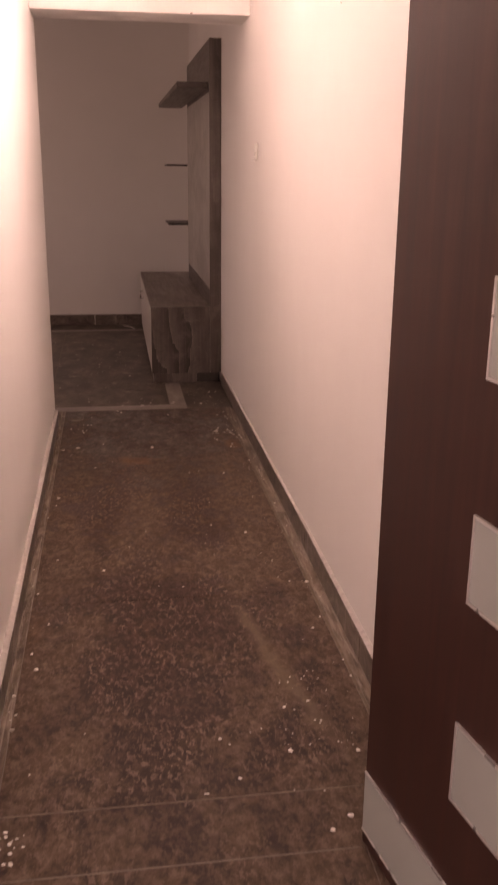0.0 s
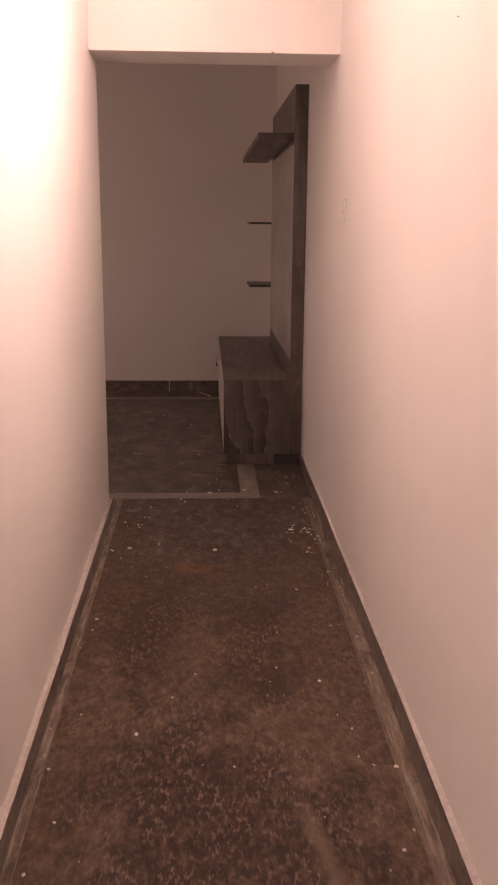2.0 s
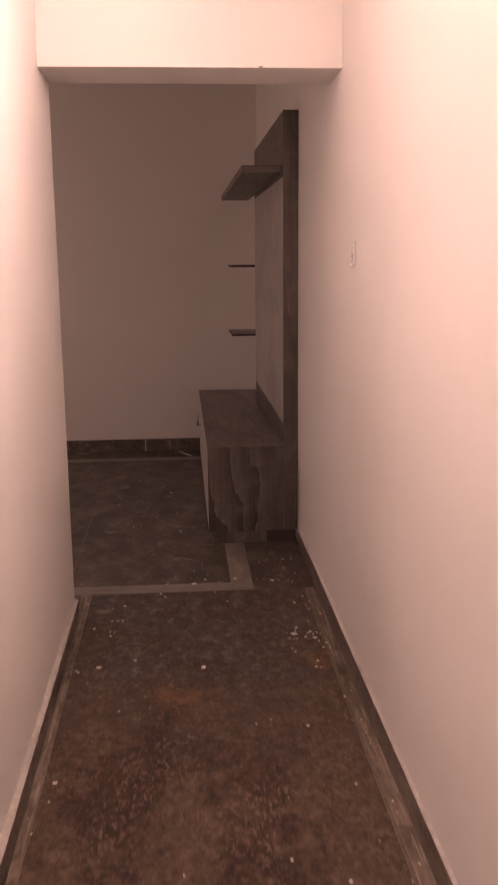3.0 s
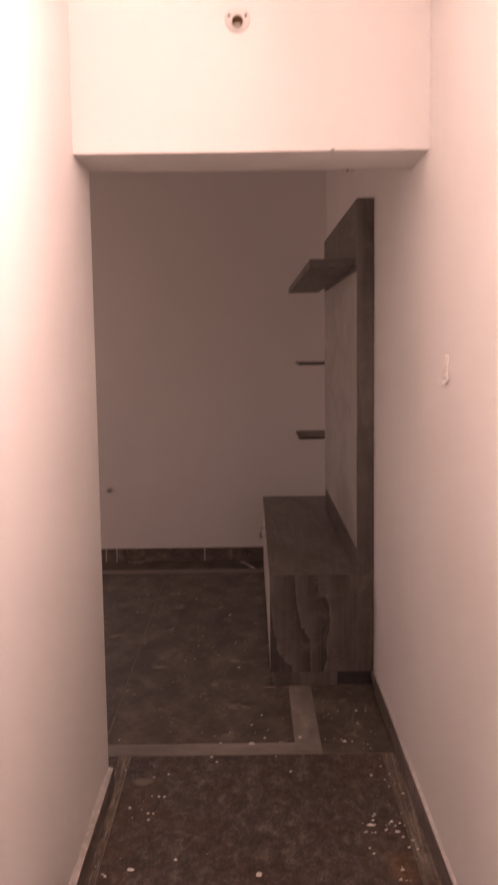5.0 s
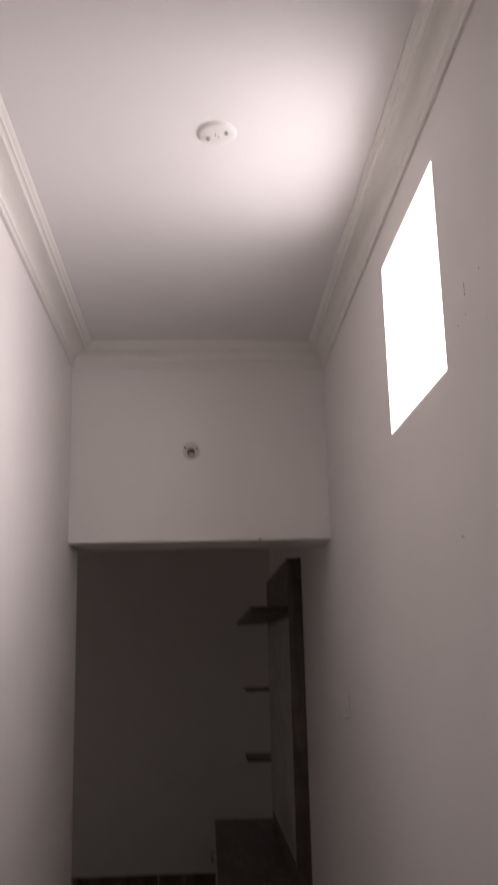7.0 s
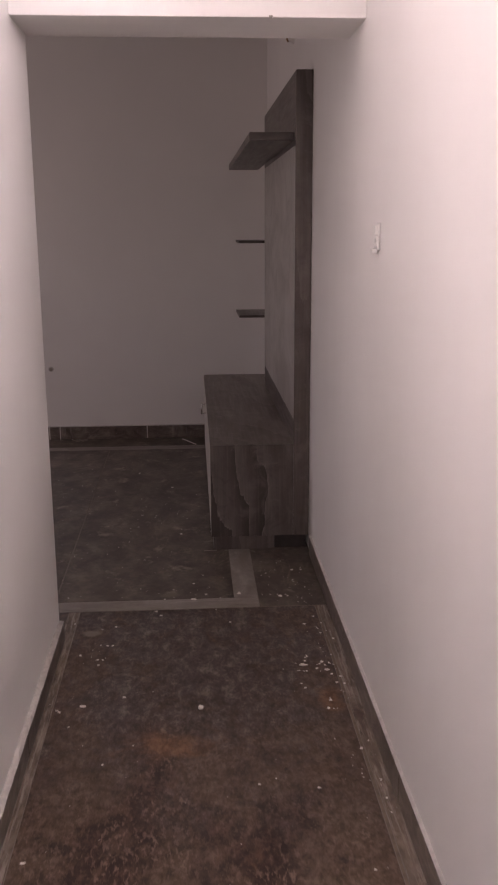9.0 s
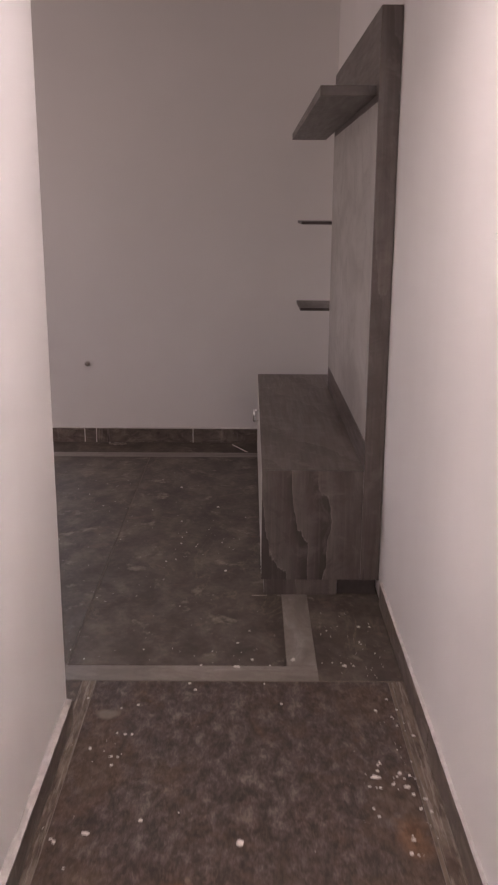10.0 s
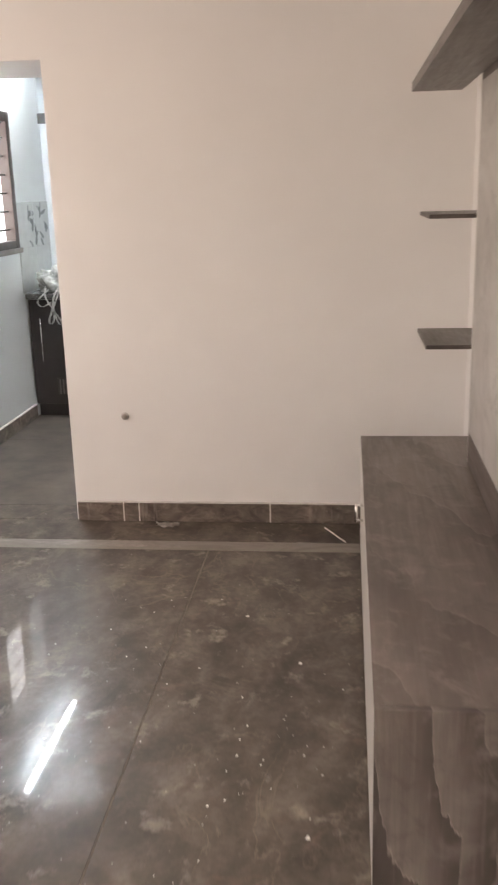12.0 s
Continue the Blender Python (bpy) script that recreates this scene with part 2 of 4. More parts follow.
def stone_stripe(name, stretch):
    """Pale grey stone with drifting darker veins along its length."""
    n = Nodes(name)
    streak = n.noise(n.scaled(stretch, (0, 0, 8)), 3.6, 6, 0.60, 1.0)
    c = n.ramp(streak, (0.36, (0.165, 0.142, 0.121)), (0.47, (0.212, 0.186, 0.160)), (0.56, (0.240, 0.212, 0.184)), (0.66, (0.32, 0.288, 0.255)))
    vein = n.ramp(n.math("ABSOLUTE", n.math("SUBTRACT", n.noise(n.scaled(stretch, (0, 0, 14), (4.0, 2.0, 0)), 2.4, 5, 0.58, 1.0), 0.5)), (0.0, 0.40), (0.02, 0.0))
    c = n.mix(vein, c, (0.135, 0.112, 0.094))
    c = n.mix(n.ramp(n.noise(n.pos, 30, 5, 0.7), (0.42, 0.30), (0.54, 0.0)), c, (0.155, 0.132, 0.112))
    return n.done(c, 0.36, 0, 0.4)


def stone_skirting(name):
    n = Nodes(name)
    mid = n.noise(n.scaled((1, 1, 2)), 9, 6, 0.65, 1.0)
    c = n.ramp(mid, (0.35, (0.070, 0.053, 0.043)), (0.52, (0.145, 0.115, 0.095)), (0.72, (0.27, 0.225, 0.190)))
    drip = n.ramp(n.noise(n.scaled((26, 26, 2.5)), 1.0, 4, 0.7), (0.60, 0.0), (0.70, 0.45))
    c = n.mix(drip, c, (0.34, 0.30, 0.27))
    c = n.mix(n.ramp(n.voronoi(n.pos, 45), (0.04, 0.6), (0.09, 0.0)), c, (0.55, 0.52, 0.48))
    return n.done(c, 0.36)


def stone_strip(name):
    """Narrow edge strips of the floor, smeared with plaster and dust."""
    n = Nodes(name)
    mid = n.noise(n.scaled((2.5, 1, 1)), 6, 6, 0.7, 0.6)
    c = n.ramp(mid, (0.35, (0.074, 0.053, 0.040)), (0.50, (0.140, 0.104, 0.079)), (0.66, (0.25, 0.196, 0.152)))
    smear = n.ramp(n.noise(n.scaled((3.0, 1.0, 1), loc=(2.0, 9.0, 0)), 4.0, 6, 0.72, 0.8), (0.49, 0.0), (0.62, 0.6))
    c = n.mix(smear, c, (0.28, 0.235, 0.195))
    drag = n.ramp(n.noise(n.scaled((16.0, 1.1, 1), loc=(1.0, 3.0, 0)), 4.0, 7, 0.72, 0.3), (0.50, 0.0), (0.60, 0.7))
    c = n.mix(drag, c, (0.36, 0.315, 0.27))
    c = n.mix(n.ramp(n.voronoi(n.pos, 60), (0.05, 0.6), (0.10, 0.0)), c, (0.42, 0.38, 0.34))
    return n.done(c, 0.55, 0, 0.3)


def laminate_dark(name, across, stretch, bands, wobble, torn=1.0, gain=1.0, lines=1.0):
    """Grey-brown laminate like split slate: long bands, each light at its broken edge and darkening away from it."""
    n = Nodes(name)
    dot = n.tree.nodes.new("ShaderNodeVectorMath")
    dot.operation = "DOT_PRODUCT"
    n.link(n.pos, dot.inputs[0])
    dot.inputs[1].default_value = across
    warp = n.noise(n.scaled(stretch), 1.5, 6, 0.50, 0.3)
    flow = n.noise(n.scaled(tuple(0.8 * s for s in stretch), loc=(2.3, 1.1, 0.4)), 1.5, 5, 0.58, 0.6)
    where = n.noise(n.scaled(tuple(0.7 * s for s in stretch), loc=(7.1, 3.3, 0.9)), 1.8, 5, 0.6, 0.4)
    hair = n.noise(n.scaled(tuple((5.0 if s > 2 else 1.0) * s for s in stretch)), 3.5, 6, 0.65, 0.3)
    mott = n.noise(n.pos, 11.0, 7, 0.68, 0.6)
    step = n.math("FRACT", n.math("ADD", n.math("MULTIPLY", dot.outputs["Value"], bands), n.math("MULTIPLY", warp, wobble)))

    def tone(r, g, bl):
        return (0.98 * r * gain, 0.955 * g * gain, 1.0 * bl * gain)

    c = n.ramp(flow, (0.32, tone(0.060, 0.048, 0.040)), (0.46, tone(0.090, 0.074, 0.062)), (0.56, tone(0.128, 0.107, 0.091)), (0.70, tone(0.104, 0.086, 0.073)))
    split = n.ramp(step, (0.0, tone(0.285, 0.252, 0.220)), (0.018, tone(0.172, 0.148, 0.128)), (0.25, tone(0.132, 0.112, 0.096)), (0.50, tone(0.094, 0.078, 0.066)), (0.82, tone(0.050, 0.040, 0.034)), (0.985, tone(0.032, 0.025, 0.021)), (1.0, tone(0.285, 0.252, 0.220)))
    c = n.mix(n.ramp(where, (0.36, 0.10 * torn), (0.50, min(1.0, 0.9 * torn))), c, split)
    c = n.mix(n.ramp(hair, (0.46, 0.0), (0.60, 0.30 * lines)), c, tone(0.058, 0.047, 0.040))
    c = n.mix(n.ramp(hair, (0.36, 0.26 * lines), (0.46, 0.0)), c, tone(0.180, 0.155, 0.134))
    c = n.mix(n.ramp(mott, (0.54, 0.0), (0.66, 0.45)), c, tone(0.165, 0.141, 0.122))
    c = n.mix(n.ramp(mott, (0.36, 0.40), (0.46, 0.0)), c, tone(0.055, 0.044, 0.037))
    n.bump(flow, 0.04, 0.002)
    return n.done(c, n.ramp(hair, (0.3, 0.32), (0.7, 0.44)), 0, 0.4)


def laminate_pale(name):
    n = Nodes(name)
    cloud = n.noise(n.scaled((1, 0.7, 1.2), (25, 0, 0)), 3.4, 6, 0.62, 0.6)
    c = n.ramp(cloud, (0.3, (0.31, 0.285, 0.262)), (0.52, (0.43, 0.40, 0.372)), (0.75, (0.53, 0.50, 0.47)))
    vein = n.ramp(n.math("ABSOLUTE", n.math("SUBTRACT", n.noise(n.scaled((1, 1.6, 0.9), (40, 0, 0)), 1.8, 5, 0.6, 1.5), 0.5)), (0.0, 0.5), (0.03, 0.0))
    c = n.mix(vein, c, (0.27, 0.245, 0.225))
    return n.done(c, 0.4, 0, 0.4)


def plain(name, color, rough=0.5, metal=0.0, vary=0.12, scale=14.0, spec=0.5):
    n = Nodes(name)
    f = n.noise(n.pos, scale, 5, 0.6)
    c = n.ramp(f, (0.3, tuple(v * (1 - vary) for v in color)), (0.7, tuple(min(1.0, v * (1 + vary)) for v in color)))
    return n.done(c, n.ramp(f, (0.3, max(0.02, rough - 0.06)), (0.7, min(1.0, rough + 0.06))), metal, spec)


def glow(name, color, strength):
    m = bpy.data.materials.new(name)
    m.use_nodes = True
    t = m.node_tree
    t.nodes.remove(t.nodes["Principled BSDF"])
    e = t.nodes.new("ShaderNodeEmission")
    e.inputs[0].default_value, e.inputs[1].default_value = (*color, 1), strength
    t.links.new(e.outputs[0], t.nodes["Material Output"].inputs[0])
    return m


def wood_door(name):
    n = Nodes(name)
    grain = n.noise(n.scaled((9, 9, 0.55)), 4.0, 6, 0.62, 0.5)
    c = n.ramp(grain, (0.3, (0.036, 0.0152, 0.0122)), (0.55, (0.053, 0.0230, 0.0182)), (0.8, (0.072, 0.034, 0.0265)))
    n.bump(grain, 0.06, 0.002)
    return n.done(c, n.ramp(grain, (0.3, 0.34), (0.7, 0.46)), 0, 0.2)


M_WALL = wall_paint("wall_paint")
M_CEIL = wall_paint("ceiling_paint", (0.80, 0.785, 0.77), 0.75)
M_CORNICE = wall_paint("cornice_paint", (0.79, 0.765, 0.72), 0.5)
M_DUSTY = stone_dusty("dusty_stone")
M_POLISH = stone_polished("polished_stone")
M_STRIPE = stone_stripe("stripe_stone", (3.0, 0.9, 1))
M_STRIPE_X = stone_stripe("stripe_stone_across", (0.9, 3.0, 1))
M_STRIP = stone_strip("strip_stone")
M_SKIRT = stone_skirting("skirting_stone")
M_GROUT = plain("grout", (0.20, 0.17, 0.145), 0.9)
M_TGROUT = plain("tile_grout", (0.48, 0.50, 0.49), 0.8)
M_FILLER = plain("white_filler", (0.53, 0.50, 0.47), 0.9, vary=0.16, scale=50)
M_BED = plain("cement_joint", (0.165, 0.128, 0.098), 0.85, vary=0.35, scale=30)
M_JOINT = plain("polished_joint", (0.165, 0.133, 0.106), 0.7, vary=0.3, scale=25)
M_SMEAR = plain("thin_plaster", (0.30, 0.265, 0.235), 0.9, vary=0.4, scale=40)
M_FLAKE = plain("plaster_flake", (0.72, 0.68, 0.63), 0.9)
# one laminate; gain puts the flat top's brighter light into its colour
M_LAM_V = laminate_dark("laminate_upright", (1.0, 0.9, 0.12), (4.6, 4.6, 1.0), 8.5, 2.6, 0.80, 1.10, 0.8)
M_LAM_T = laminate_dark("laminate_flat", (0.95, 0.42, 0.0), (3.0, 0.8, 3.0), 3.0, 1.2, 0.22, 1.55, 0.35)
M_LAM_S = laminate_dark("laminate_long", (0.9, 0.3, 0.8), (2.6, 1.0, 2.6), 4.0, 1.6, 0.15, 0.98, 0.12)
M_LAM_E = laminate_dark("laminate_end", (1.0, 0.9, 0.08), (6.0, 6.0, 0.9), 8.0, 2.2, 0.28, 1.20, 0.7)
M_KICK = plain("plinth_laminate", (0.050, 0.039, 0.036), 0.45, vary=0.3, scale=20)
M_PALE = laminate_pale("laminate_pale")
M_FRONT = plain("drawer_laminate", (0.56, 0.53, 0.49), 0.35, vary=0.05)
M_DOOR = wood_door("door_laminate")
M_INSET = plain("door_inset", (0.345, 0.36, 0.335), 0.38, vary=0.06, scale=5)
M_TRIM = plain("inset_trim", (0.62, 0.60, 0.58), 0.3, 0.6, vary=0.05)
M_CHROME = plain("chrome", (0.75, 0.74, 0.72), 0.14, 1.0, vary=0.04)
M_PLASTIC = plain("white_plastic", (0.76, 0.74, 0.70), 0.32, vary=0.03)
M_BRASS = plain("aged_brass", (0.19, 0.115, 0.055), 0.4, 0.8)
M_STUB = plain("dusty_cap", (0.33, 0.29, 0.25), 0.7)
M_BLACK = plain("dark_hole", (0.02, 0.017, 0.015), 0.7)
M_KCAB = plain("kitchen_laminate", (0.028, 0.021, 0.020), 0.35)
M_KVENT = plain("vent_grey", (0.13, 0.12, 0.115), 0.5)
M_KSTONE = plain("shelf_stone", (0.016, 0.015, 0.0145), 0.4, vary=0.25, scale=12)
M_KTOP = plain("kitchen_granite", (0.10, 0.10, 0.095), 0.25, vary=0.4, scale=60)
M_KFLOOR = plain("kitchen_stone", (0.115, 0.095, 0.080), 0.5, vary=0.4, scale=5, spec=0.15)
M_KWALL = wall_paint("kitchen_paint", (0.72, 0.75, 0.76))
# kitchen paint toned down: the back wall's dimmer light is put into its colour
M_KBACK = wall_paint("kitchen_back_dimmed", (0.60, 0.635, 0.65))
M_TILE = plain("glazed_tile", (0.60, 0.63, 0.62), 0.18, vary=0.06)
M_PRINT = plain("tile_print", (0.27, 0.29, 0.29), 0.25, vary=0.3)
M_CLOTH = plain("pale_cloth", (0.36, 0.36, 0.34), 0.85, vary=0.5, scale=30)
M_WFRAME = plain("window_wood", (0.045, 0.026, 0.020), 0.4)
M_IRON = plain("grille_iron", (0.06, 0.055, 0.05), 0.5, 0.6)
M_TUBE = glow("lit_tube", (0.80, 0.92, 1.0), 55.0)
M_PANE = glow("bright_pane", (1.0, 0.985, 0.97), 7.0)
M_DAY = glow("outside_daylight", (0.93, 0.97, 1.0), 2.2)


# ---- mesh helpers ----
def mesh_from(bm, name, *mats, smooth=False):
    me = bpy.data.meshes.new(name)
    bm.normal_update()
    bm.to_mesh(me)
    bm.free()
    for m in mats:
        me.materials.append(m)
    if smooth:
        for p in me.polygons:
            p.use_smooth = True
    return me


def add_box(bm, x0, x1, y0, y1, z0, z1, bevel=0.0, mat=0):
    vs = [bm.verts.new((x, y, z)) for x in (x0, x1) for y in (y0, y1) for z in (z0, z1)]
    faces = []
    for q in ((0, 1, 3, 2), (4, 6, 7, 5), (0, 4, 5, 1), (2, 3, 7, 6), (0, 2, 6, 4), (1, 5, 7, 3)):
        f = bm.faces.new([vs[i] for i in q])
        f.material_index = mat
        faces.append(f)
    if bevel > 0:
        edges = {e for f in faces for e in f.edges}
        r = bmesh.ops.bevel(bm, geom=list(edges), offset=bevel, segments=2, profile=0.5, affect="EDGES")
        for f in r["faces"]:
            f.material_index = mat
    return vs


def boxes(*specs, bevel=0.0):
    bm = bmesh.new()
    for s in specs:
        add_box(bm, *s, bevel=bevel)
    return bm


def add_tube(bm, a, b, r0, r1=None, n=16, caps=True, mat=0):
    a, b = Vector(a), Vector(b)
    r1 = r0 if r1 is None else r1
    turn = (b - a).to_track_quat("Z", "Y").to_matrix()
    rings = [[bm.verts.new(p + turn @ Vector((r * math.cos(t), r * math.sin(t), 0))) for t in (2 * math.pi * i / n for i in range(n))] for p, r in ((a, r0), (b, r1))]
    for i in range(n):
        f = bm.faces.new((rings[0][i], rings[0][(i + 1) % n], rings[1][(i + 1) % n], rings[1][i]))
        f.smooth, f.material_index = True, mat
    if caps:
        bm.faces.new(rings[0][::-1]).material_index = mat
        bm.faces.new(rings[1]).material_index = mat


def add_lathe(bm, profile, n=32, m=None):
    """Turns (radius, height) pairs round z, then moves them by m."""
    m = m or Matrix()
    rings = [[bm.verts.new(m @ Vector((r * math.cos(2 * math.pi * i / n), r * math.sin(2 * math.pi * i / n), h))) for i in range(n)] for r, h in profile]
    for a, b in zip(rings, rings[1:]):
        for i in range(n):
            f = bm.faces.new((a[i], a[(i + 1) % n], b[(i + 1) % n], b[i]))
            f.smooth = True
    if profile[-1][0] > 1e-4:
        bm.faces.new(rings[-1])
    if profile[0][0] > 1e-4:
        bm.faces.new(rings[0][::-1])


def structure(name, bm, mat, label, category):
    return tagged(new(name, mesh_from(bm, name, mat)), label, category, kind="structure")


def thing(name, loc, label, category, group="", rz=0.0):
    ob = new(name)
    ob.empty_display_size = 0.1
    ob.matrix_world = pose(*loc, 0, 0, rz)
    return tagged(ob, label, category, group)


def part(name, bm, material, parent, label="", smooth=False):
    ob = new(name, mesh_from(bm, name, *(material if isinstance(material, tuple) else (material,)), smooth=smooth))
    ob.parent = parent
    return tagged(ob, label) if label else ob


# ---- the setting ----
XL, TOP = -1.049, 2.907

structure("wall_east", boxes(
    (0, 0.2, -3.19, 6.4, 0, 2.225), (0, 0.2, -3.19, 6.4, 2.706, 3.05),
    (0, 0.2, -3.19, -1.833, 2.225, 2.706), (0, 0.2, -1.256, 6.4, 2.225, 2.706)),
    M_WALL, "off-white painted plaster wall with a small high window opening", "wall")
structure("wall_west", boxes((XL - 0.2, XL, -2.99, 0.272, 0, 3.05)), M_WALL, "off-white painted plaster wall of the narrow passage", "wall")
structure("lintel_beam", boxes((XL, 0, 0, 0.305, 2.1, 3.05), bevel=0.002), M_WALL, "off-white plastered beam over the opening into the room", "beam")
structure("wall_south", boxes((-4.2, XL - 0.2, 0.09, 0.272, 0, 3.05)), M_WALL, "off-white painted wall of the living room", "wall")
structure("wall_north", boxes(
    (-1.81, 0, 3.57, 3.77, 0, 3.05), (-4.2, -2.71, 3.57, 3.77, 0, 3.05), (-2.71, -1.81, 3.57, 4.15, 2.062, 3.05)),
    M_WALL, "off-white painted far wall with an open doorway to the kitchen", "wall")
structure("wall_living_west", boxes(
    (-4.2, -4.0, 0.29, 3.57, 0, 0.95), (-4.2, -4.0, 0.29, 3.57, 2.15, 3.05),
    (-4.2, -4.0, 0.29, 1.2, 0.95, 2.15), (-4.2, -4.0, 2.6, 3.57, 0.95, 2.15)),
    M_WALL, "off-white painted wall with a window opening", "wall")
structure("ceiling", boxes((-4.2, 0.2, -3.19, 6.4, TOP, 3.06)), M_CEIL, "flat white painted ceiling", "ceiling")

# lobby behind the entrance: unseen walls added to close it, with an opening for the fill lamp
structure("wall_entrance", boxes(
    (-2.2, -1.12, -3.19, -2.99, 0, 3.05), (-0.10, 1.2, -3.19, -2.99, 0, 3.05), (-1.12, -0.10, -3.19, -2.99, 2.2, 3.05)),
    M_WALL, "off-white painted wall round the entrance door", "wall")
structure("wall_lobby", boxes(
    (-2.4, -2.2, -7.0, -2.99, 0, 0.9), (-2.4, -2.2, -7.0, -2.99, 2.3, 3.05), (-2.4, -2.2, -7.0, -6.85, 0.9, 2.3), (-2.4, -2.2, -5.55, -2.99, 0.9, 2.3),
    (1.0, 1.2, -7.0, -3.19, 0, 3.05), (-2.4, 1.2, -7.2, -7.0, 0, 3.05)),
    M_WALL, "off-white painted walls of the lobby", "wall")
structure("ceiling_lobby", boxes((-2.4, 1.2, -7.2, -3.19, 2.95, 3.06)), M_CEIL, "flat white painted lobby ceiling", "ceiling")

# kitchen shell
structure("wall_kitchen_west", boxes(
    (-2.91, -2.71, 3.77, 6.4, 0, 1.18), (-2.91, -2.71, 3.77, 6.4, 2.03, 3.05),
    (-2.91, -2.71, 3.77, 4.55, 1.18, 2.03), (-2.91, -2.71, 5.53, 6.4, 1.18, 2.03)),
    M_KWALL, "pale bluish painted kitchen wall with a barred window", "wall")
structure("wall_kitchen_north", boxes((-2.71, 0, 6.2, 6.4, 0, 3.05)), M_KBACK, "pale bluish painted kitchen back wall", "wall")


def cornice(name, path, normals, deep):
    """A plaster cornice: two beads, a cove and two more beads, swept along a mitred path. normals: the way into the room for each leg."""
    prof = [(0.0, 0.0), (0.010, 0.0), (0.014, 0.004), (0.014, 0.010), (0.010, 0.013), (0.013, 0.016), (0.018, 0.020), (0.018, 0.026), (0.014, 0.029)]
    for i in range(9):
        a = radians(90 * i / 8)
        prof.append((0.014 + 0.052 * (1 - math.cos(a)), 0.029 + 0.033 * math.sin(a)))
    prof += [(0.070, 0.062), (0.073, 0.067), (0.078, 0.070), (0.084, 0.070), (0.087, 0.074), (0.093, 0.077), (0.098, 0.080), (0.098, 0.0845), (0.0, 0.0845)]
    bm = bmesh.new()
    rings = [[bm.verts.new((p[0] + o * m[0], p[1] + o * m[1], TOP - k * (0.0845 - h))) for o, h in prof] for p, m, k in zip(path, normals, deep)]
    for a, b in zip(rings, rings[1:]):
        for i in range(len(prof) - 1):
            f = bm.faces.new((a[i], a[i + 1], b[i + 1], b[i]))
    bmesh.ops.recalc_face_normals(bm, faces=bm.faces)
    return structure(name, bm, M_CORNICE, "moulded cream plaster cornice round the passage ceiling", "cornice")


cornice("trim_cornice", [(XL, -2.99), (XL, 0.0), (0.0, 0.0), (0.0, -2.99), (XL, -2.99)], [(0.95, 1), (0.95, -1), (-0.72, -1), (-0.72, 1), (0.95, 1)], [0.92, 0.92, 1.14, 1.14, 0.92])


def skirting(name, pieces, axis, wall, out, height, label, thick=0.014, flare=0.0, white_joints=(), filler=0.004):
    """Stone skirting tiles along a wall, with a rough white filler line on top and in the joints."""
    base = new(name)
    tagged(base, label, "skirting", kind="structure")

    def bed(a):
        """The bed of the tiles thickens towards the near end of the run."""
        return flare * max(0.0, min(1.0, (-1.62 - a) / 1.37))

    def spread(bm):
        for v in bm.verts:
            if flare and abs(v.co.x - wall) > 0.003:
                v.co.x += out * bed(v.co.y)
        return bm

    bm = bmesh.new()
    a0, a1 = pieces[0][0], pieces[-1][1]
    o0, o1 = sorted((wall, wall + out * (thick - 0.004)))
    add_box(bm, *((o0, o1, a0 + 0.002, a1 - 0.002) if axis == "y" else (a0 + 0.002, a1 - 0.002, o0, o1)), 0, height - 0.004)
    steps = max(8, int((a1 - a0) / 0.03))
    rng = random.Random(7)
    prev = None
    for i in range(steps + 1):
        a = a0 + (a1 - a0) * i / steps
        w = thick * (0.90 + 0.09 * rng.random()) + bed(a)
        h = height + 0.004 + filler * rng.random()
        pts = [(wall - out * 0.001, height - 0.002), (wall + out * w, height + 0.001), (wall + out * w * 0.6, h - 0.003), (wall - out * 0.001, h)]
        ring = [bm.verts.new((o, a, z) if axis == "y" else (a, o, z)) for o, z in pts]
        if prev:
            for j in range(3):
                bm.faces.new((prev[j], prev[j + 1], ring[j + 1], ring[j]))
        prev = ring
    bmesh.ops.recalc_face_normals(bm, faces=bm.faces)
    part("filler", bm, M_FILLER, base, "rough white filler line")
    for b0, b1 in pieces:
        o0, o1 = sorted((wall + out * 0.001, wall + out * thick))
        lo, hi = b0 + 0.0015, b1 - 0.0015
        part("skirting_tile", spread(boxes((o0, o1, lo, hi, 0.0005, height) if axis == "y" else (lo, hi, o0, o1, 0.0005, height), bevel=0.0015)), M_SKIRT, base)
    for a in white_joints:
        part("joint_filler", boxes((a - 0.003, a + 0.003, wall - thick - 0.0012, wall - 0.001, 0.001, height - 0.002), bevel=0.0006), M_FLAKE, base, "white joint filler")
    return base


skirting("baseboard_east", [(-2.99, -2.45), (-2.45, -1.62), (-1.62, -0.78), (-0.78, 0.12), (0.12, 1.10)], "y", 0.0, -1, 0.088, "dark stone skirting with a rough white paint edge", 0.010, flare=0.014)
skirting("baseboard_west", [(-2.99, -2.3), (-2.3, -1.4), (-1.4, -0.5), (-0.5, 0.272)], "y", XL, 1, 0.074, "dark stone skirting with a rough white paint edge", 0.018, filler=0.010)
skirting("baseboard_north", [(-1.804, -1.578), (-1.578, -1.503), (-1.503, -0.877), (-0.877, -0.45), (-0.45, -0.014)], "x", 3.57, -1, 0.092, "dark stone skirting tiles with white joints", white_joints=(-1.578, -1.503, -0.877))
skirting("baseboard_kitchen", [(3.8, 4.7), (4.7, 5.6)], "y", -2.71, 1, 0.09, "dark stone skirting in the kitchen")

# ---- floor ----
floor = structure("floor", boxes((-4.4, 1.2, -7.2, 6.4, -0.12, -0.0016)), M_GROUT, "dark brown stone slab floor with joints", "floor")


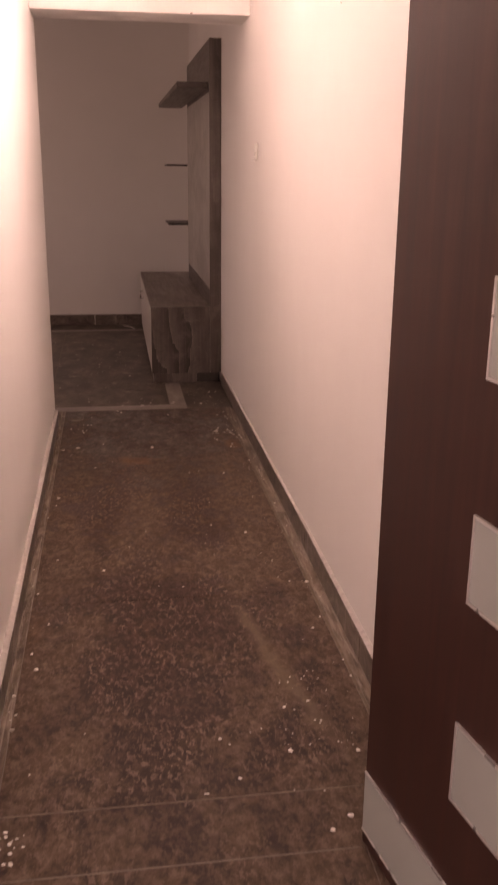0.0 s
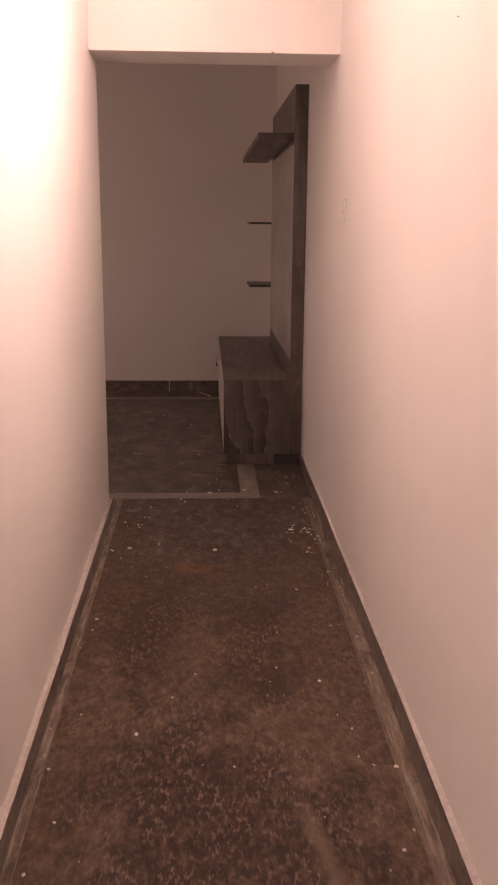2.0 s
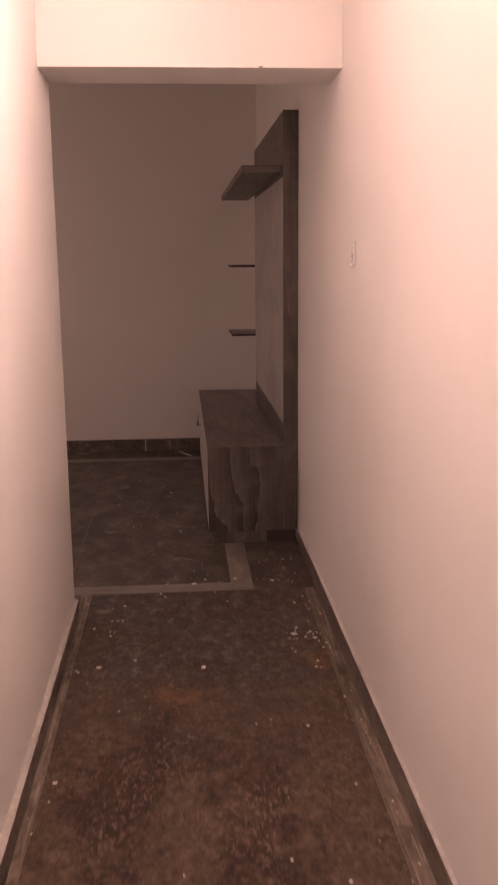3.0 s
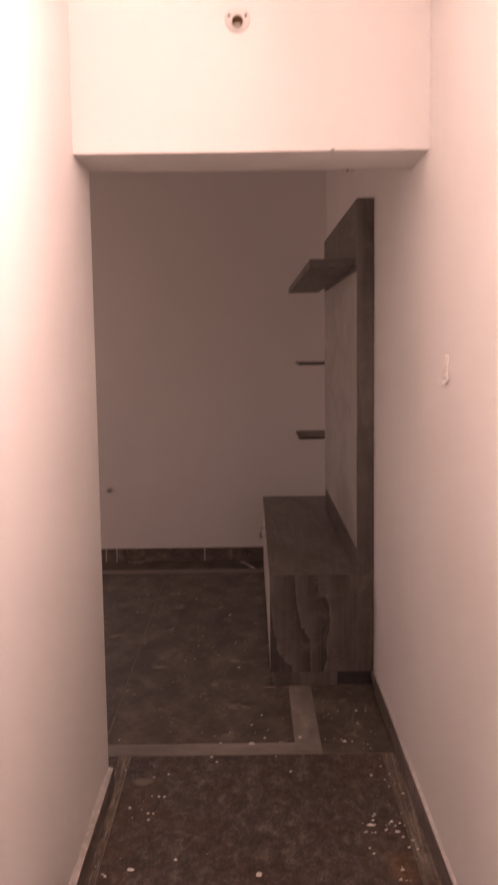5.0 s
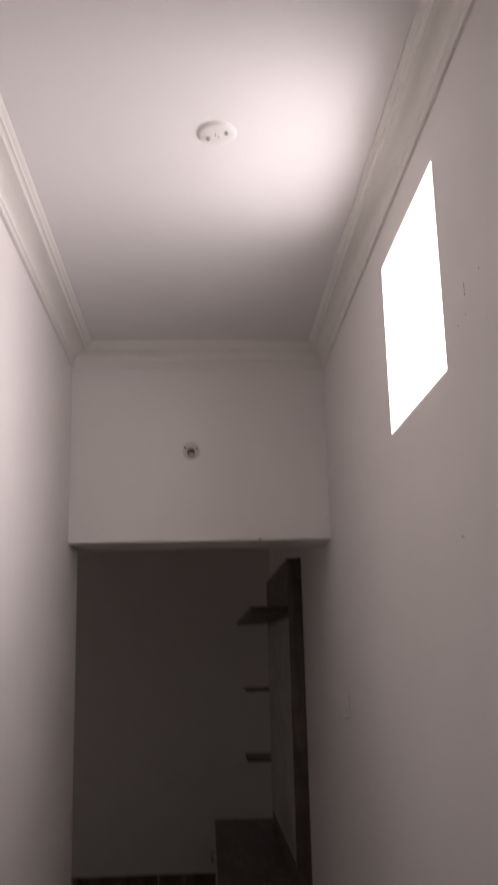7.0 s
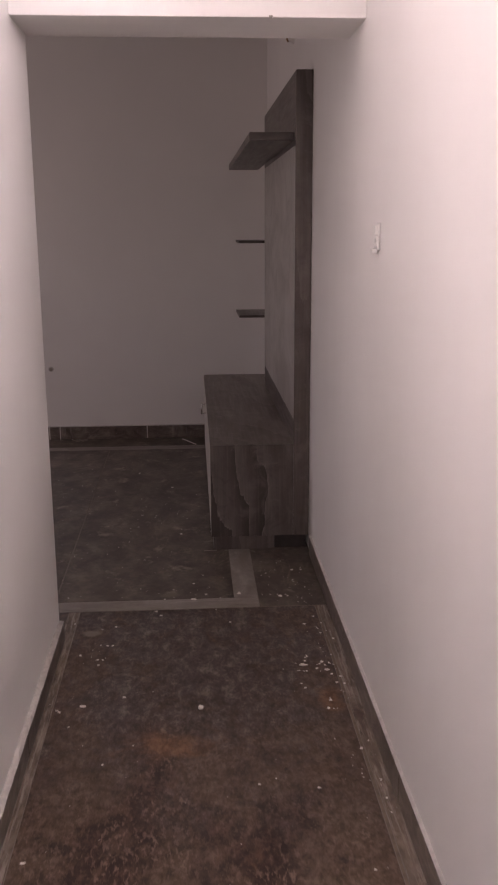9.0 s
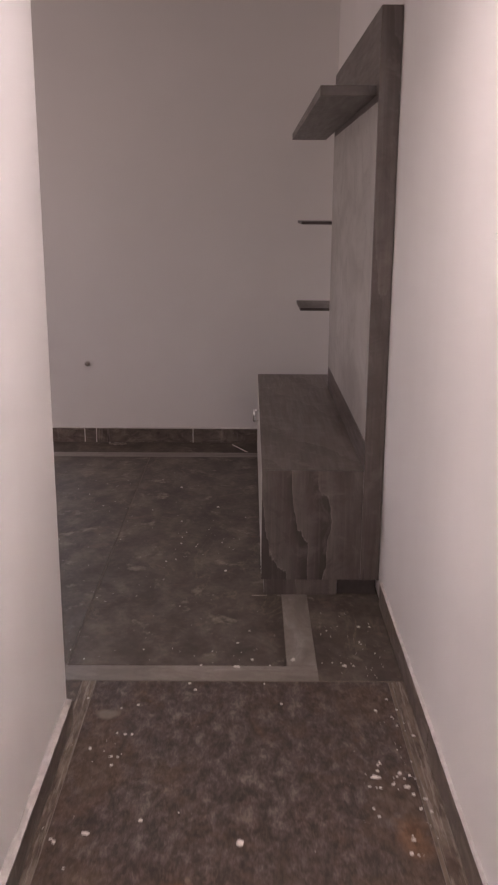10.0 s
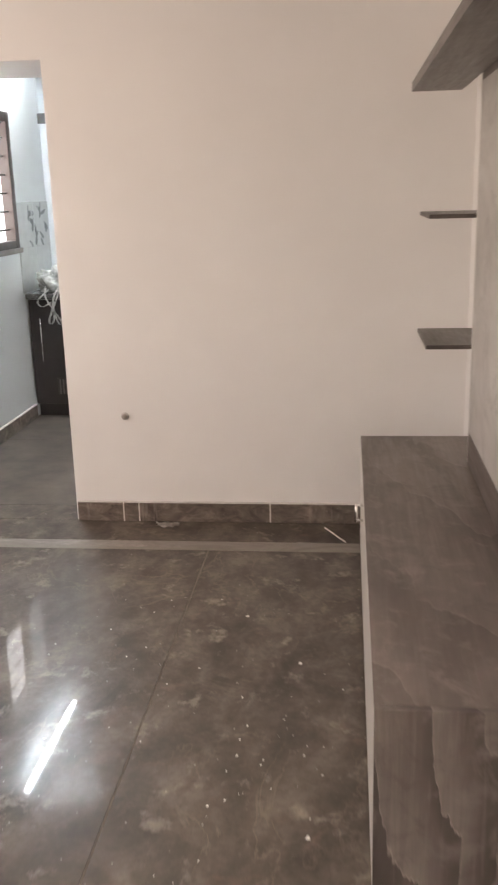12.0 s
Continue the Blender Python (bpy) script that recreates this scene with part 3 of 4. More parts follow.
def slab(x0, x1, y0, y1, mat, name="slab", label="", gap=0.0011):
    return part(name, boxes((x0 + gap, x1 - gap, y0 + gap, y1 - gap, -0.02, 0.0), bevel=0.0008), mat, floor, label)


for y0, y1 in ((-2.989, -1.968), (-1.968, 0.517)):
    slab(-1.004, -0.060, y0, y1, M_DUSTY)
    slab(-0.060, -0.050, y0, y1, M_BED, "joint_filler", "pale cement joint")
    slab(-0.050, 0.0, y0, y1, M_STRIP, "edge_strip")
    slab(XL, -1.004, y0, y1, M_STRIP, "edge_strip")
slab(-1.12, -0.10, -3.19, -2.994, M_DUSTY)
part("joint_filler", boxes((-1.0, -0.22, -3.1925, -3.1885, -0.01, 0.0005)), M_JOINT, floor, "pale cement joint")
slab(-1.049, 0.0, -2.994, -2.9895, M_BED, "joint_filler", "pale cement joint", 0.0)
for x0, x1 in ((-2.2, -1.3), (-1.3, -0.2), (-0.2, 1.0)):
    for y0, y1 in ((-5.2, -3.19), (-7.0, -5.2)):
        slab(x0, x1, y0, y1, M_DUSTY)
part("joint_filler", boxes((-0.283, -0.012, 0.5155, 0.5205, -0.01, 0.0005)), M_JOINT, floor, "pale cement joint")
part("joint_filler", boxes((-0.50, -0.44, 1.178, 1.1835, -0.01, 0.002), (-0.40, -0.33, 1.180, 1.1845, -0.01, 0.0016), bevel=0.0006), M_SMEAR, floor, "pale cement joint")
# living room: pale border stripe round dark polished slabs
slab(-3.6, -0.283, 0.519, 0.619, M_STRIPE_X, "border_stripe", "pale grey streaked stone strip")
slab(-0.383, -0.283, 0.619, 3.21, M_STRIPE, "border_stripe", "pale grey streaked stone strip")
slab(-3.6, -0.283, 3.21, 3.315, M_STRIPE_X, "border_stripe", "pale grey streaked stone strip")
slab(-1.1180, -0.383, 0.619, 3.21, M_POLISH)
slab(-1.1220, -1.1180, 0.619, 3.21, M_JOINT, "joint_filler", "pale cement joint", 0.0)
slab(-2.36, -1.1220, 0.619, 3.21, M_POLISH)
slab(-3.6, -2.36, 0.619, 3.21, M_POLISH)
slab(-4.0, -3.6, 0.29, 3.57, M_POLISH)
slab(-3.6, XL, 0.29, 0.519, M_POLISH)
slab(-0.283, 0.0, 0.519, 3.57, M_POLISH)
slab(-3.6, -0.283, 3.315, 3.57, M_POLISH)
slab(-2.71, -1.81, 3.57, 3.77, M_POLISH)
for x0, x1 in ((-2.71, -1.6), (-1.6, 0.0)):
    for y0, y1 in ((3.77, 5.0), (5.0, 6.2)):
        slab(x0, x1, y0, y1, M_KFLOOR)


# ---- entrance door ----
def door_frame():
    f = thing("door_frame", (-0.57, -3.13, 0), "dark brown laminated entrance door frame in the passage wall", "door frame")
    part("jamb", boxes((-0.55, -0.505, -0.06, 0.08, 0, 2.2), bevel=0.003), M_DOOR, f)
    part("jamb", boxes((0.425, 0.47, -0.06, 0.08, 0, 2.2), bevel=0.003), M_DOOR, f)
    part("head", boxes((-0.505, 0.425, -0.06, 0.08, 2.128, 2.2), bevel=0.003), M_DOOR, f)
    return f


def entrance_door():
    """Local x runs from the hinge along the leaf, local y towards the passage side of its face."""
    d = thing("entrance_door", (-0.209, -3.182, 0), "open dark brown laminated door with grey square insets", "door", rz=-90 + 9.7)
    w, h, t = 0.83, 2.13, 0.036
    part("leaf", boxes((0, w, 0.0, t, 0.012, h), bevel=0.003), M_DOOR, d)
    for z in (0.370, 0.743, 1.111):
        bm = boxes((0.327, 0.469, -0.0025, 0.001, z, z + 0.142), bevel=0.001)
        inset = part("inset", bm, M_INSET, d, "matt grey square inset")
        e = 0.0055
        part("trim", boxes((0.3215, 0.4745, -0.004, 0.001, z - e, z), (0.3215, 0.4745, -0.004, 0.001, z + 0.142, z + 0.142 + e), (0.3215, 0.327, -0.004, 0.001, z, z + 0.142), (0.469, 0.4745, -0.004, 0.001, z, z + 0.142)), M_TRIM, inset, "thin bright trim")
    kick = part("kick_plate", boxes((0.003, w - 0.003, -0.0025, 0.001, 0.048, 0.186), bevel=0.001), M_INSET, d, "matt grey band along the foot")
    part("trim", boxes((0.003, w - 0.003, -0.004, 0.001, 0.186, 0.190), (0.003, w - 0.003, -0.004, 0.001, 0.044, 0.048)), M_TRIM, kick, "thin bright trim")
    for z in (0.25, 1.1, 1.9):
        bm = bmesh.new()
        add_tube(bm, (-0.004, t + 0.004, z - 0.05), (-0.004, t + 0.004, z + 0.05), 0.006, n=12)
        part("hinge", bm, M_CHROME, d, "steel hinge")
    return d


door_frame()
entrance_door()


# ---- fittings in the passage ----
def lamp_holder(name, label, m):
    """Angled batten lamp holder: round base, sloping neck, dark socket. Local z points out of the wall, local y up."""
    h = thing(name, (0, 0, 0), label, "lamp holder")
    h.matrix_world = m
    bm = bmesh.new()
    add_lathe(bm, [(0.036, 0.0), (0.036, 0.006), (0.033, 0.011), (0.024, 0.014), (0.0, 0.015)])
    part("base", bm, M_PLASTIC, h)
    slope = Matrix.Translation((0, -0.002, 0.006)) @ Matrix.Rotation(radians(24), 4, "X")
    bm = bmesh.new()
    add_lathe(bm, [(0.021, 0.0), (0.020, 0.012), (0.0185, 0.030), (0.0155, 0.030), (0.0150, 0.008), (0.0, 0.008)], m=slope)
    neck = part("neck", bm, M_PLASTIC, h)
    bm = bmesh.new()
    add_lathe(bm, [(0.0152, 0.009), (0.0150, 0.034), (0.0135, 0.034), (0.0130, 0.012), (0.0, 0.012)], m=slope)
    part("socket", bm, M_BRASS, neck, "brown brass socket")
    for x in (-0.024, 0.024):
        bm = bmesh.new()
        add_tube(bm, (x, 0.008, 0.011), (x, 0.008, 0.0155), 0.0042, n=10)
        part("screw", bm, M_BLACK, h, "dark screw")
    return h


lamp_holder("lamp_holder", "white plastic lamp holder with a brown socket, no bulb", pose(-0.559, -0.0005, 2.47, 90, 0, 0))
lamp_holder("lamp_holder", "white plastic lamp holder above the television panel", pose(-0.0005, 1.95, 2.42, 90, 0, -90))


def ceiling_rose():
    r = thing("ceiling_rose", (-0.464, -1.615, TOP), "round white plastic cover plate on the ceiling", "ceiling rose")
    bm = bmesh.new()
    add_lathe(bm, [(0.0, -0.0085), (0.030, -0.0082), (0.040, -0.0072), (0.046, -0.005), (0.049, -0.0015), (0.049, 0.0)])
    bmesh.ops.reverse_faces(bm, faces=bm.faces)
    part("plate", bm, M_PLASTIC, r)
    for x, y in ((-0.022, 0.012), (0.022, -0.012)):
        bm = bmesh.new()
        add_tube(bm, (x, y, -0.0100), (x, y, -0.0070), 0.0052, n=12)
        part("screw", bm, M_BLACK, r, "dark screw")
    for x, y in ((0.004, 0.004), (-0.004, -0.004)):
        bm = bmesh.new()
        add_tube(bm, (x, y, -0.0095), (x, y, -0.007), 0.002, n=10)
        part("cable_hole", bm, M_BLACK, r)
    return r


ceiling_rose()


def wall_switch():
    s = thing("wall_switch", (0, -0.254, 1.469), "small white plastic switch plate on the passage wall", "switch")
    part("plate", boxes((-0.008, 0, -0.036, 0.012, -0.036, 0.040), bevel=0.003), M_PLASTIC, s)
    part("rocker", boxes((-0.0135, -0.007, -0.028, 0.006, 0.006, 0.034), bevel=0.002), M_PLASTIC, s)
    part("rocker", boxes((-0.0115, -0.007, -0.028, 0.006, -0.026, 0.002), bevel=0.002), M_PLASTIC, s)
    part("lip", boxes((-0.022, -0.006, -0.034, 0.012, -0.045, -0.031), bevel=0.003), M_PLASTIC, s)
    return s


wall_switch()


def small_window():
    """Deep reveal of the high window: a glowing pane, with an added, unseen cover boxing it in behind."""
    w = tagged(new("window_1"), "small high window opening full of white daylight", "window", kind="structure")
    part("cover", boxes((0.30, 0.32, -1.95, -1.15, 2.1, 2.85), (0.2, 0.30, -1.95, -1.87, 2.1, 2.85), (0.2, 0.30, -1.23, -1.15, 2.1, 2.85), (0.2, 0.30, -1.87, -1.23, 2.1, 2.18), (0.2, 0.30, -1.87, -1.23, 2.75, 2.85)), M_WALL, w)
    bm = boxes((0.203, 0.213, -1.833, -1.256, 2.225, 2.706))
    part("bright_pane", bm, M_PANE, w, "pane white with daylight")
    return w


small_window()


# ---- television unit ----
def tv_unit():
    u = thing("tv_unit", (0, 1.186, 0), "grey-brown laminate television unit with a pale panel and low cabinet", "TV unit")
    # upright back panel, 74 mm proud of the wall; local y = 0 is its near end
    L, D, top = 1.70, -0.074, 2.145
    part("end_board", boxes((D, -0.001, 0.0, 0.018, 0.066, top), bevel=0.0015), M_LAM_E, u, "dark grey-brown figured end board")
    part("end_board", boxes((D, -0.001, L - 0.012, L, 0.51, top), bevel=0.0015), M_FRONT, u, "pale edge board")
    part("header", boxes((D, -0.001, 0.018, L - 0.012, 1.842, top), bevel=0.0015), M_LAM_S, u, "dark grey-brown header board")
    part("rail", boxes((D, -0.001, 0.018, L - 0.012, 0.505, 0.622), bevel=0.0015), M_LAM_S, u)
    part("pale_panel", boxes((D + 0.003, -0.001, 0.018, L - 0.012, 0.622, 1.842)), M_PALE, u, "pale grey marble-patterned panel")
    part("top_shelf", boxes((-0.27, D - 0.0005, 0.07, 2.238, 1.864, 1.899), bevel=0.0015), M_LAM_S, u, "thick grey-brown shelf")
    # low cabinet
    y0, y1, x0 = 0.002, 2.056, -0.463
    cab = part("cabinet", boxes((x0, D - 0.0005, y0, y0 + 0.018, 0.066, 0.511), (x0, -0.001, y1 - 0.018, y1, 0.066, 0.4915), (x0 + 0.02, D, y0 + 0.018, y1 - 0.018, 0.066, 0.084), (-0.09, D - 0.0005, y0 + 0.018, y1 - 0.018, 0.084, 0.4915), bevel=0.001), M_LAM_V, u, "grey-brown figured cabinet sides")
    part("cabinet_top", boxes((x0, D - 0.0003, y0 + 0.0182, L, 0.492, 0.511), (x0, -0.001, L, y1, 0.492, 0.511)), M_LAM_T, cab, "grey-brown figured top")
    part("plinth", boxes((-0.452, -0.165, y0 + 0.006, y1, 0.0, 0.066)), M_LAM_E, cab, "grey-brown plinth board")
    part("plinth", boxes((-0.163, -0.011, y0 + 0.016, y1, 0.0, 0.066)), M_KICK, cab, "dark plinth board set back")
    w = (y1 - y0 - 0.036) / 2
    for a in (y0 + 0.018, y0 + 0.018 + w):
        front = part("drawer_front", boxes((-0.4635, -0.444, a + 0.002, a + w - 0.002, 0.068, 0.489), bevel=0.001), M_FRONT, u, "pale drawer front")
    bm = bmesh.new()
    for z in (0.372, 0.428):
        add_tube(bm, (-0.463, 1.43, z), (-0.486, 1.43, z), 0.0045, n=10)
    add_tube(bm, (-0.486, 1.43, 0.366), (-0.486, 1.43, 0.434), 0.006, n=12)
    part("handle", bm, M_CHROME, front, "small chrome pull")
    return u


tv_unit()


def floating_shelf(z):
    s = thing("floating_shelf", (0, 3.115, z), "thin grey-brown laminate shelf fixed to the wall", "shelf", "small wall shelves")
    part("board", boxes((-0.232, -0.001, -0.195, 0.225, -0.015, 0.0), bevel=0.0012), M_LAM_S, s)
    part("edge_band", boxes((-0.2335, -0.232, -0.195, 0.225, -0.0142, -0.0008)), M_LAM_V, s)
    return s


floating_shelf(1.409)
floating_shelf(0.943)


def wall_stub():
    s = thing("pipe_stub", (-1.546, 3.57, 0.514), "small dark capped pipe stub low on the wall", "pipe stub")
    bm = bmesh.new()
    add_lathe(bm, [(0.012, 0.0), (0.012, 0.018), (0.009, 0.022), (0.0, 0.022)], 14, Matrix.Rotation(radians(90), 4, "X"))
    part("cap", bm, M_STUB, s)
    bm = bmesh.new()
    add_lathe(bm, [(0.019, 0.0), (0.018, 0.004), (0.012, 0.005)], 18, Matrix.Rotation(radians(90), 4, "X"))
    part("collar", bm, M_FILLER, s)
    return s


wall_stub()


# ---- kitchen ----
def kitchen_cabinet(x):
    c = thing("kitchen_cabinet", (x, 5.6, 0), "very dark brown kitchen base cabinet with steel handle", "kitchen cabinet", "kitchen cabinets")
    part("body", boxes((0, 0.62, 0.02, 0.59, 0.09, 0.83), bevel=0.001), M_KCAB, c)
    part("toe_kick", boxes((0, 0.62, 0.06, 0.58, 0.0, 0.09)), M_KCAB, c)
    d = part("door", boxes((0.003, 0.617, 0.0, 0.019, 0.095, 0.826), bevel=0.002), M_KCAB, c, "dark brown door")
    bm = bmesh.new()
    add_tube(bm, (0.085, -0.024, 0.40), (0.085, -0.024, 0.70), 0.004, n=12)
    add_tube(bm, (0.085, 0.0, 0.43), (0.085, -0.024, 0.43), 0.0035, n=10)
    add_tube(bm, (0.085, 0.0, 0.67), (0.085, -0.024, 0.67), 0.0035, n=10)
    part("handle", bm, M_CHROME, d, "long steel handle")
    g = part("vent_grille", boxes((0.16, 0.32, -0.004, 0.0, 0.16, 0.168), (0.16, 0.32, -0.004, 0.0, 0.272, 0.28), (0.16, 0.168, -0.004, 0.0, 0.168, 0.272), (0.312, 0.32, -0.004, 0.0, 0.168, 0.272)), M_IRON, c, "small grey vent grille")
    for i in range(6):
        part("slat", boxes((0.176 + i * 0.0235, 0.188 + i * 0.0235, -0.003, 0.0, 0.168, 0.272)), M_KVENT, g)
    return c


cab = kitchen_cabinet(-2.70)
copy_thing(cab, pose(-2.075, 5.6, 0))
top = tagged(new("kitchen_worktop", mesh_from(boxes((-2.705, -1.4, 5.575, 6.195, 0.831, 0.868), bevel=0.006), "kitchen_worktop", M_KTOP)), "dark granite kitchen worktop on the base cabinets", "worktop")

tiles = structure("wall_tiles", boxes((-2.7095, -2.7055, 5.56, 6.199, 0.872, 1.47)), M_TGROUT, "glazed pale kitchen wall tiles with a grey leaf print", "tiles")
for i in range(2):
    for j in range(2):
        part("tile", boxes((-2.706, -2.700, 5.564 + i * 0.316, 5.876 + i * 0.314, 0.874 + j * 0.298, 1.169 + j * 0.298), bevel=0.0015), M_TILE, tiles)


def leaf_print():
    """Grey leaves printed on the upper tiles, as thin glazed relief."""
    bm = bmesh.new()
    rng = random.Random(3)
    for _ in range(15):
        y, z, a = 5.76 + 0.36 * rng.random(), 1.19 + 0.24 * rng.random(), rng.random() * math.pi
        ln, wd = 0.035 + 0.035 * rng.random(), 0.010 + 0.008 * rng.random()
        pts = []
        for k in range(8):
            t = 2 * math.pi * k / 8
            u, v = ln * math.cos(t), wd * math.sin(t) * (1.15 - 0.5 * math.cos(t))
            pts.append((y + u * math.cos(a) - v * math.sin(a), z + u * math.sin(a) + v * math.cos(a)))
        a_ring = [bm.verts.new((-2.6995, p, q)) for p, q in pts]
        b_ring = [bm.verts.new((-2.701, p, q)) for p, q in pts]
        bm.faces.new(a_ring)
        for k in range(8):
            bm.faces.new((a_ring[k], a_ring[(k + 1) % 8], b_ring[(k + 1) % 8], b_ring[k]))
    ob = part("leaf_print", bm, M_PRINT, tiles, "grey leaf print")
    tagged(ob, kind="stuff")


leaf_print()


def kitchen_window():
    w = tagged(new("window_2"), "dark wooden kitchen window with iron bars", "window", kind="structure")
    y0, y1, z0, z1 = 4.55, 5.53, 1.18, 2.03
    fr = part("window_frame", boxes((-2.76, -2.69, y0, y0 + 0.06, z0, z1), (-2.76, -2.69, y1 - 0.06, y1, z0, z1), (-2.76, -2.69, y0 + 0.06, y1 - 0.06, z1 - 0.06, z1), (-2.76, -2.69, y0 + 0.06, y1 - 0.06, z0, z0 + 0.05), (-2.755, -2.70, 5.02, 5.06, z0 + 0.05, z1 - 0.06), bevel=0.003), M_WFRAME, w, "dark brown wooden frame")
    part("window_sill", boxes((-2.75, -2.688, y0 - 0.04, y1 + 0.05, z0 - 0.035, z0 - 0.0005), bevel=0.004), M_STRIPE, w, "pale stone sill")
    for i in range(6):
        bm = bmesh.new()
        z = z0 + 0.12 + i * 0.115
        add_tube(bm, (-2.73, y0 + 0.05, z), (-2.73, y1 - 0.05, z), 0.006, n=8)
        part("bar", bm, M_IRON, fr, "iron bar")
    return w


kitchen_window()
tagged(new("backdrop", mesh_from(boxes((-3.35, -3.3, 3.6, 6.5, 0.4, 3.0)), "backdrop", M_DAY)), "plain bright daylight outside the kitchen window", "backdrop", kind="structure")


def tube_light():
    t = thing("tube_light", (-2.71, 5.16, 2.36), "lit white tube light on the kitchen wall", "tube light")
    part("fitting", boxes((0.0005, 0.03, -0.60, 0.60, -0.02, 0.02), bevel=0.004), M_PLASTIC, t)
    bm = bmesh.new()
    add_tube(bm, (0.05, -0.56, 0.0), (0.05, 0.56, 0.0), 0.014, n=14)
    part("tube", bm, M_TUBE, t, "glowing tube")
    for y in (-0.58, 0.58):
        part("end_cap", boxes((0.02, 0.066, y - 0.02, y + 0.02, -0.018, 0.018), bevel=0.004), M_PLASTIC, t)
    return t


tube_light()


def kitchen_shelf():
    s = thing("kitchen_shelf", (-2.71, 5.6, 2.005), "dark grey wall shelf with a thick edge over the worktop", "wall shelf")
    part("board", boxes((0.12, 1.3, 0.22, 0.598, 0.0, 0.03), bevel=0.002), M_KSTONE, s)
    part("valance", boxes((0.12, 1.3, 0.20, 0.2195, -0.03, 0.035), bevel=0.003), M_KSTONE, s, "grey front edge")
    return s


kitchen_shelf()


def cloth_bundle():
    """A crumpled pale cloth on the worktop with straps hanging over its edge."""
    c = thing("cloth_bundle", (-2.5, 5.72, 0.868), "crumpled pale cloth with straps hanging over the worktop edge", "cloth")
    bm = bmesh.new()
    bmesh.ops.create_icosphere(bm, subdivisions=4, radius=1.0)
    for v in bm.verts:
        p = v.co.copy()
        k = 0.75 + 0.55 * noise.noise(p * 1.7) + 0.22 * noise.noise(p * 4.5)
        v.co = Vector((p.x * 0.17 * k, p.y * 0.12 * k, max(-0.0, (p.z + 0.45) * 0.15 * k)))
    part("cloth", bm, M_CLOTH, c, smooth=True)
    # straps knotted into a bow over the front of the cabinet
    f = -0.160
    for pts in (
            ((-0.09, -0.02, 0.05), (-0.07, -0.12, 0.02), (-0.055, f, -0.03), (-0.015, f, -0.10), (0.030, f, -0.17), (0.045, f, -0.205), (0.020, f, -0.200), (-0.005, f, -0.13), (-0.010, f, -0.09)),
            ((0.03, -0.02, 0.05), (0.03, -0.12, 0.02), (0.020, f, -0.03), (-0.012, f, -0.10), (-0.042, f, -0.17), (-0.040, f, -0.205), (-0.015, f, -0.190), (-0.005, f, -0.14), (-0.008, f, -0.10)),
            ((-0.03, -0.02, 0.05), (-0.06, -0.13, 0.01), (-0.090, f, -0.02), (-0.115, f, -0.055), (-0.095, f, -0.085), (-0.060, f, -0.080), (-0.020, f - 0.003, -0.055)),
            ((0.02, -0.02, 0.05), (0.01, -0.13, 0.01), (0.000, f - 0.003, -0.03), (-0.013, f - 0.003, -0.09), (-0.030, f - 0.003, -0.15))):
        pts = [Vector(p) for p in pts]
        bm = bmesh.new()
        prev = None
        for k in range(33):
            t = k / 32 * (len(pts) - 1)
            a = min(int(t), len(pts) - 2)
            u = t - a
            p0, p1, p2, p3 = pts[max(a - 1, 0)], pts[a], pts[a + 1], pts[min(a + 2, len(pts) - 1)]
            p = 0.5 * (2 * p1 + (p2 - p0) * u + (2 * p0 - 5 * p1 + 4 * p2 - p3) * u * u + (3 * p1 - p0 - 3 * p2 + p3) * u ** 3)
            ring = [bm.verts.new(p + Vector(o)) for o in ((-0.006, 0, 0), (0.006, 0.001, 0), (0.006, -0.003, 0.002), (-0.006, -0.003, 0.002))]
            if prev:
                for j in range(4):
                    bm.faces.new((prev[j], prev[(j + 1) % 4], ring[(j + 1) % 4], ring[j]))
            prev = ring
        bmesh.ops.recalc_face_normals(bm, faces=bm.faces)
        part("strap", bm, M_CLOTH, c, "pale hanging strap")
    return c


cloth_bundle()


def small_box():
    b = thing("carton", (-2.36, 5.9, 0.868), "small grey carton on the kitchen worktop", "carton")
    part("body", boxes((-0.06, 0.06, -0.05, 0.05, 0.0, 0.20), bevel=0.003), M_PRINT, b)
    part("flap", boxes((-0.061, 0.061, -0.052, 0.0, 0.20, 0.203)), M_TILE, b)
    return b


small_box()

# ---- plaster flakes on the floor ----
PASSAGE = [(-0.99, -1.88), (-0.77, -1.72), (-0.98, -2.28), (-0.96, -2.37), (-1.01, -2.50), (-1.00, -2.66), (-0.94, -2.85), (-0.44, -2.93), (-0.30, -2.84),
           (-0.21, -3.09), (-0.26, -3.13), (-0.07, -2.16), (-0.11, -2.23), (-0.06, -2.52), (-0.28, -2.65), (-0.21, -2.63), (-0.21, -2.72), (-0.15, -1.71),
           (-0.34, -1.34), (-0.13, -2.86), (-0.47, -2.77), (-0.06, -2.43), (-0.53, -0.25), (-0.91, -0.22), (-0.99, -0.24), (-1.00, -1.18), (-1.02, -1.68),
           (-0.21, -0.70), (-0.94, -1.61), (-0.12, -1.89), (-0.06, -1.90), (-0.21, -1.43), (-0.12, -1.03), (-0.97, -0.95), (-0.98, -0.25), (-0.78, -0.17)]
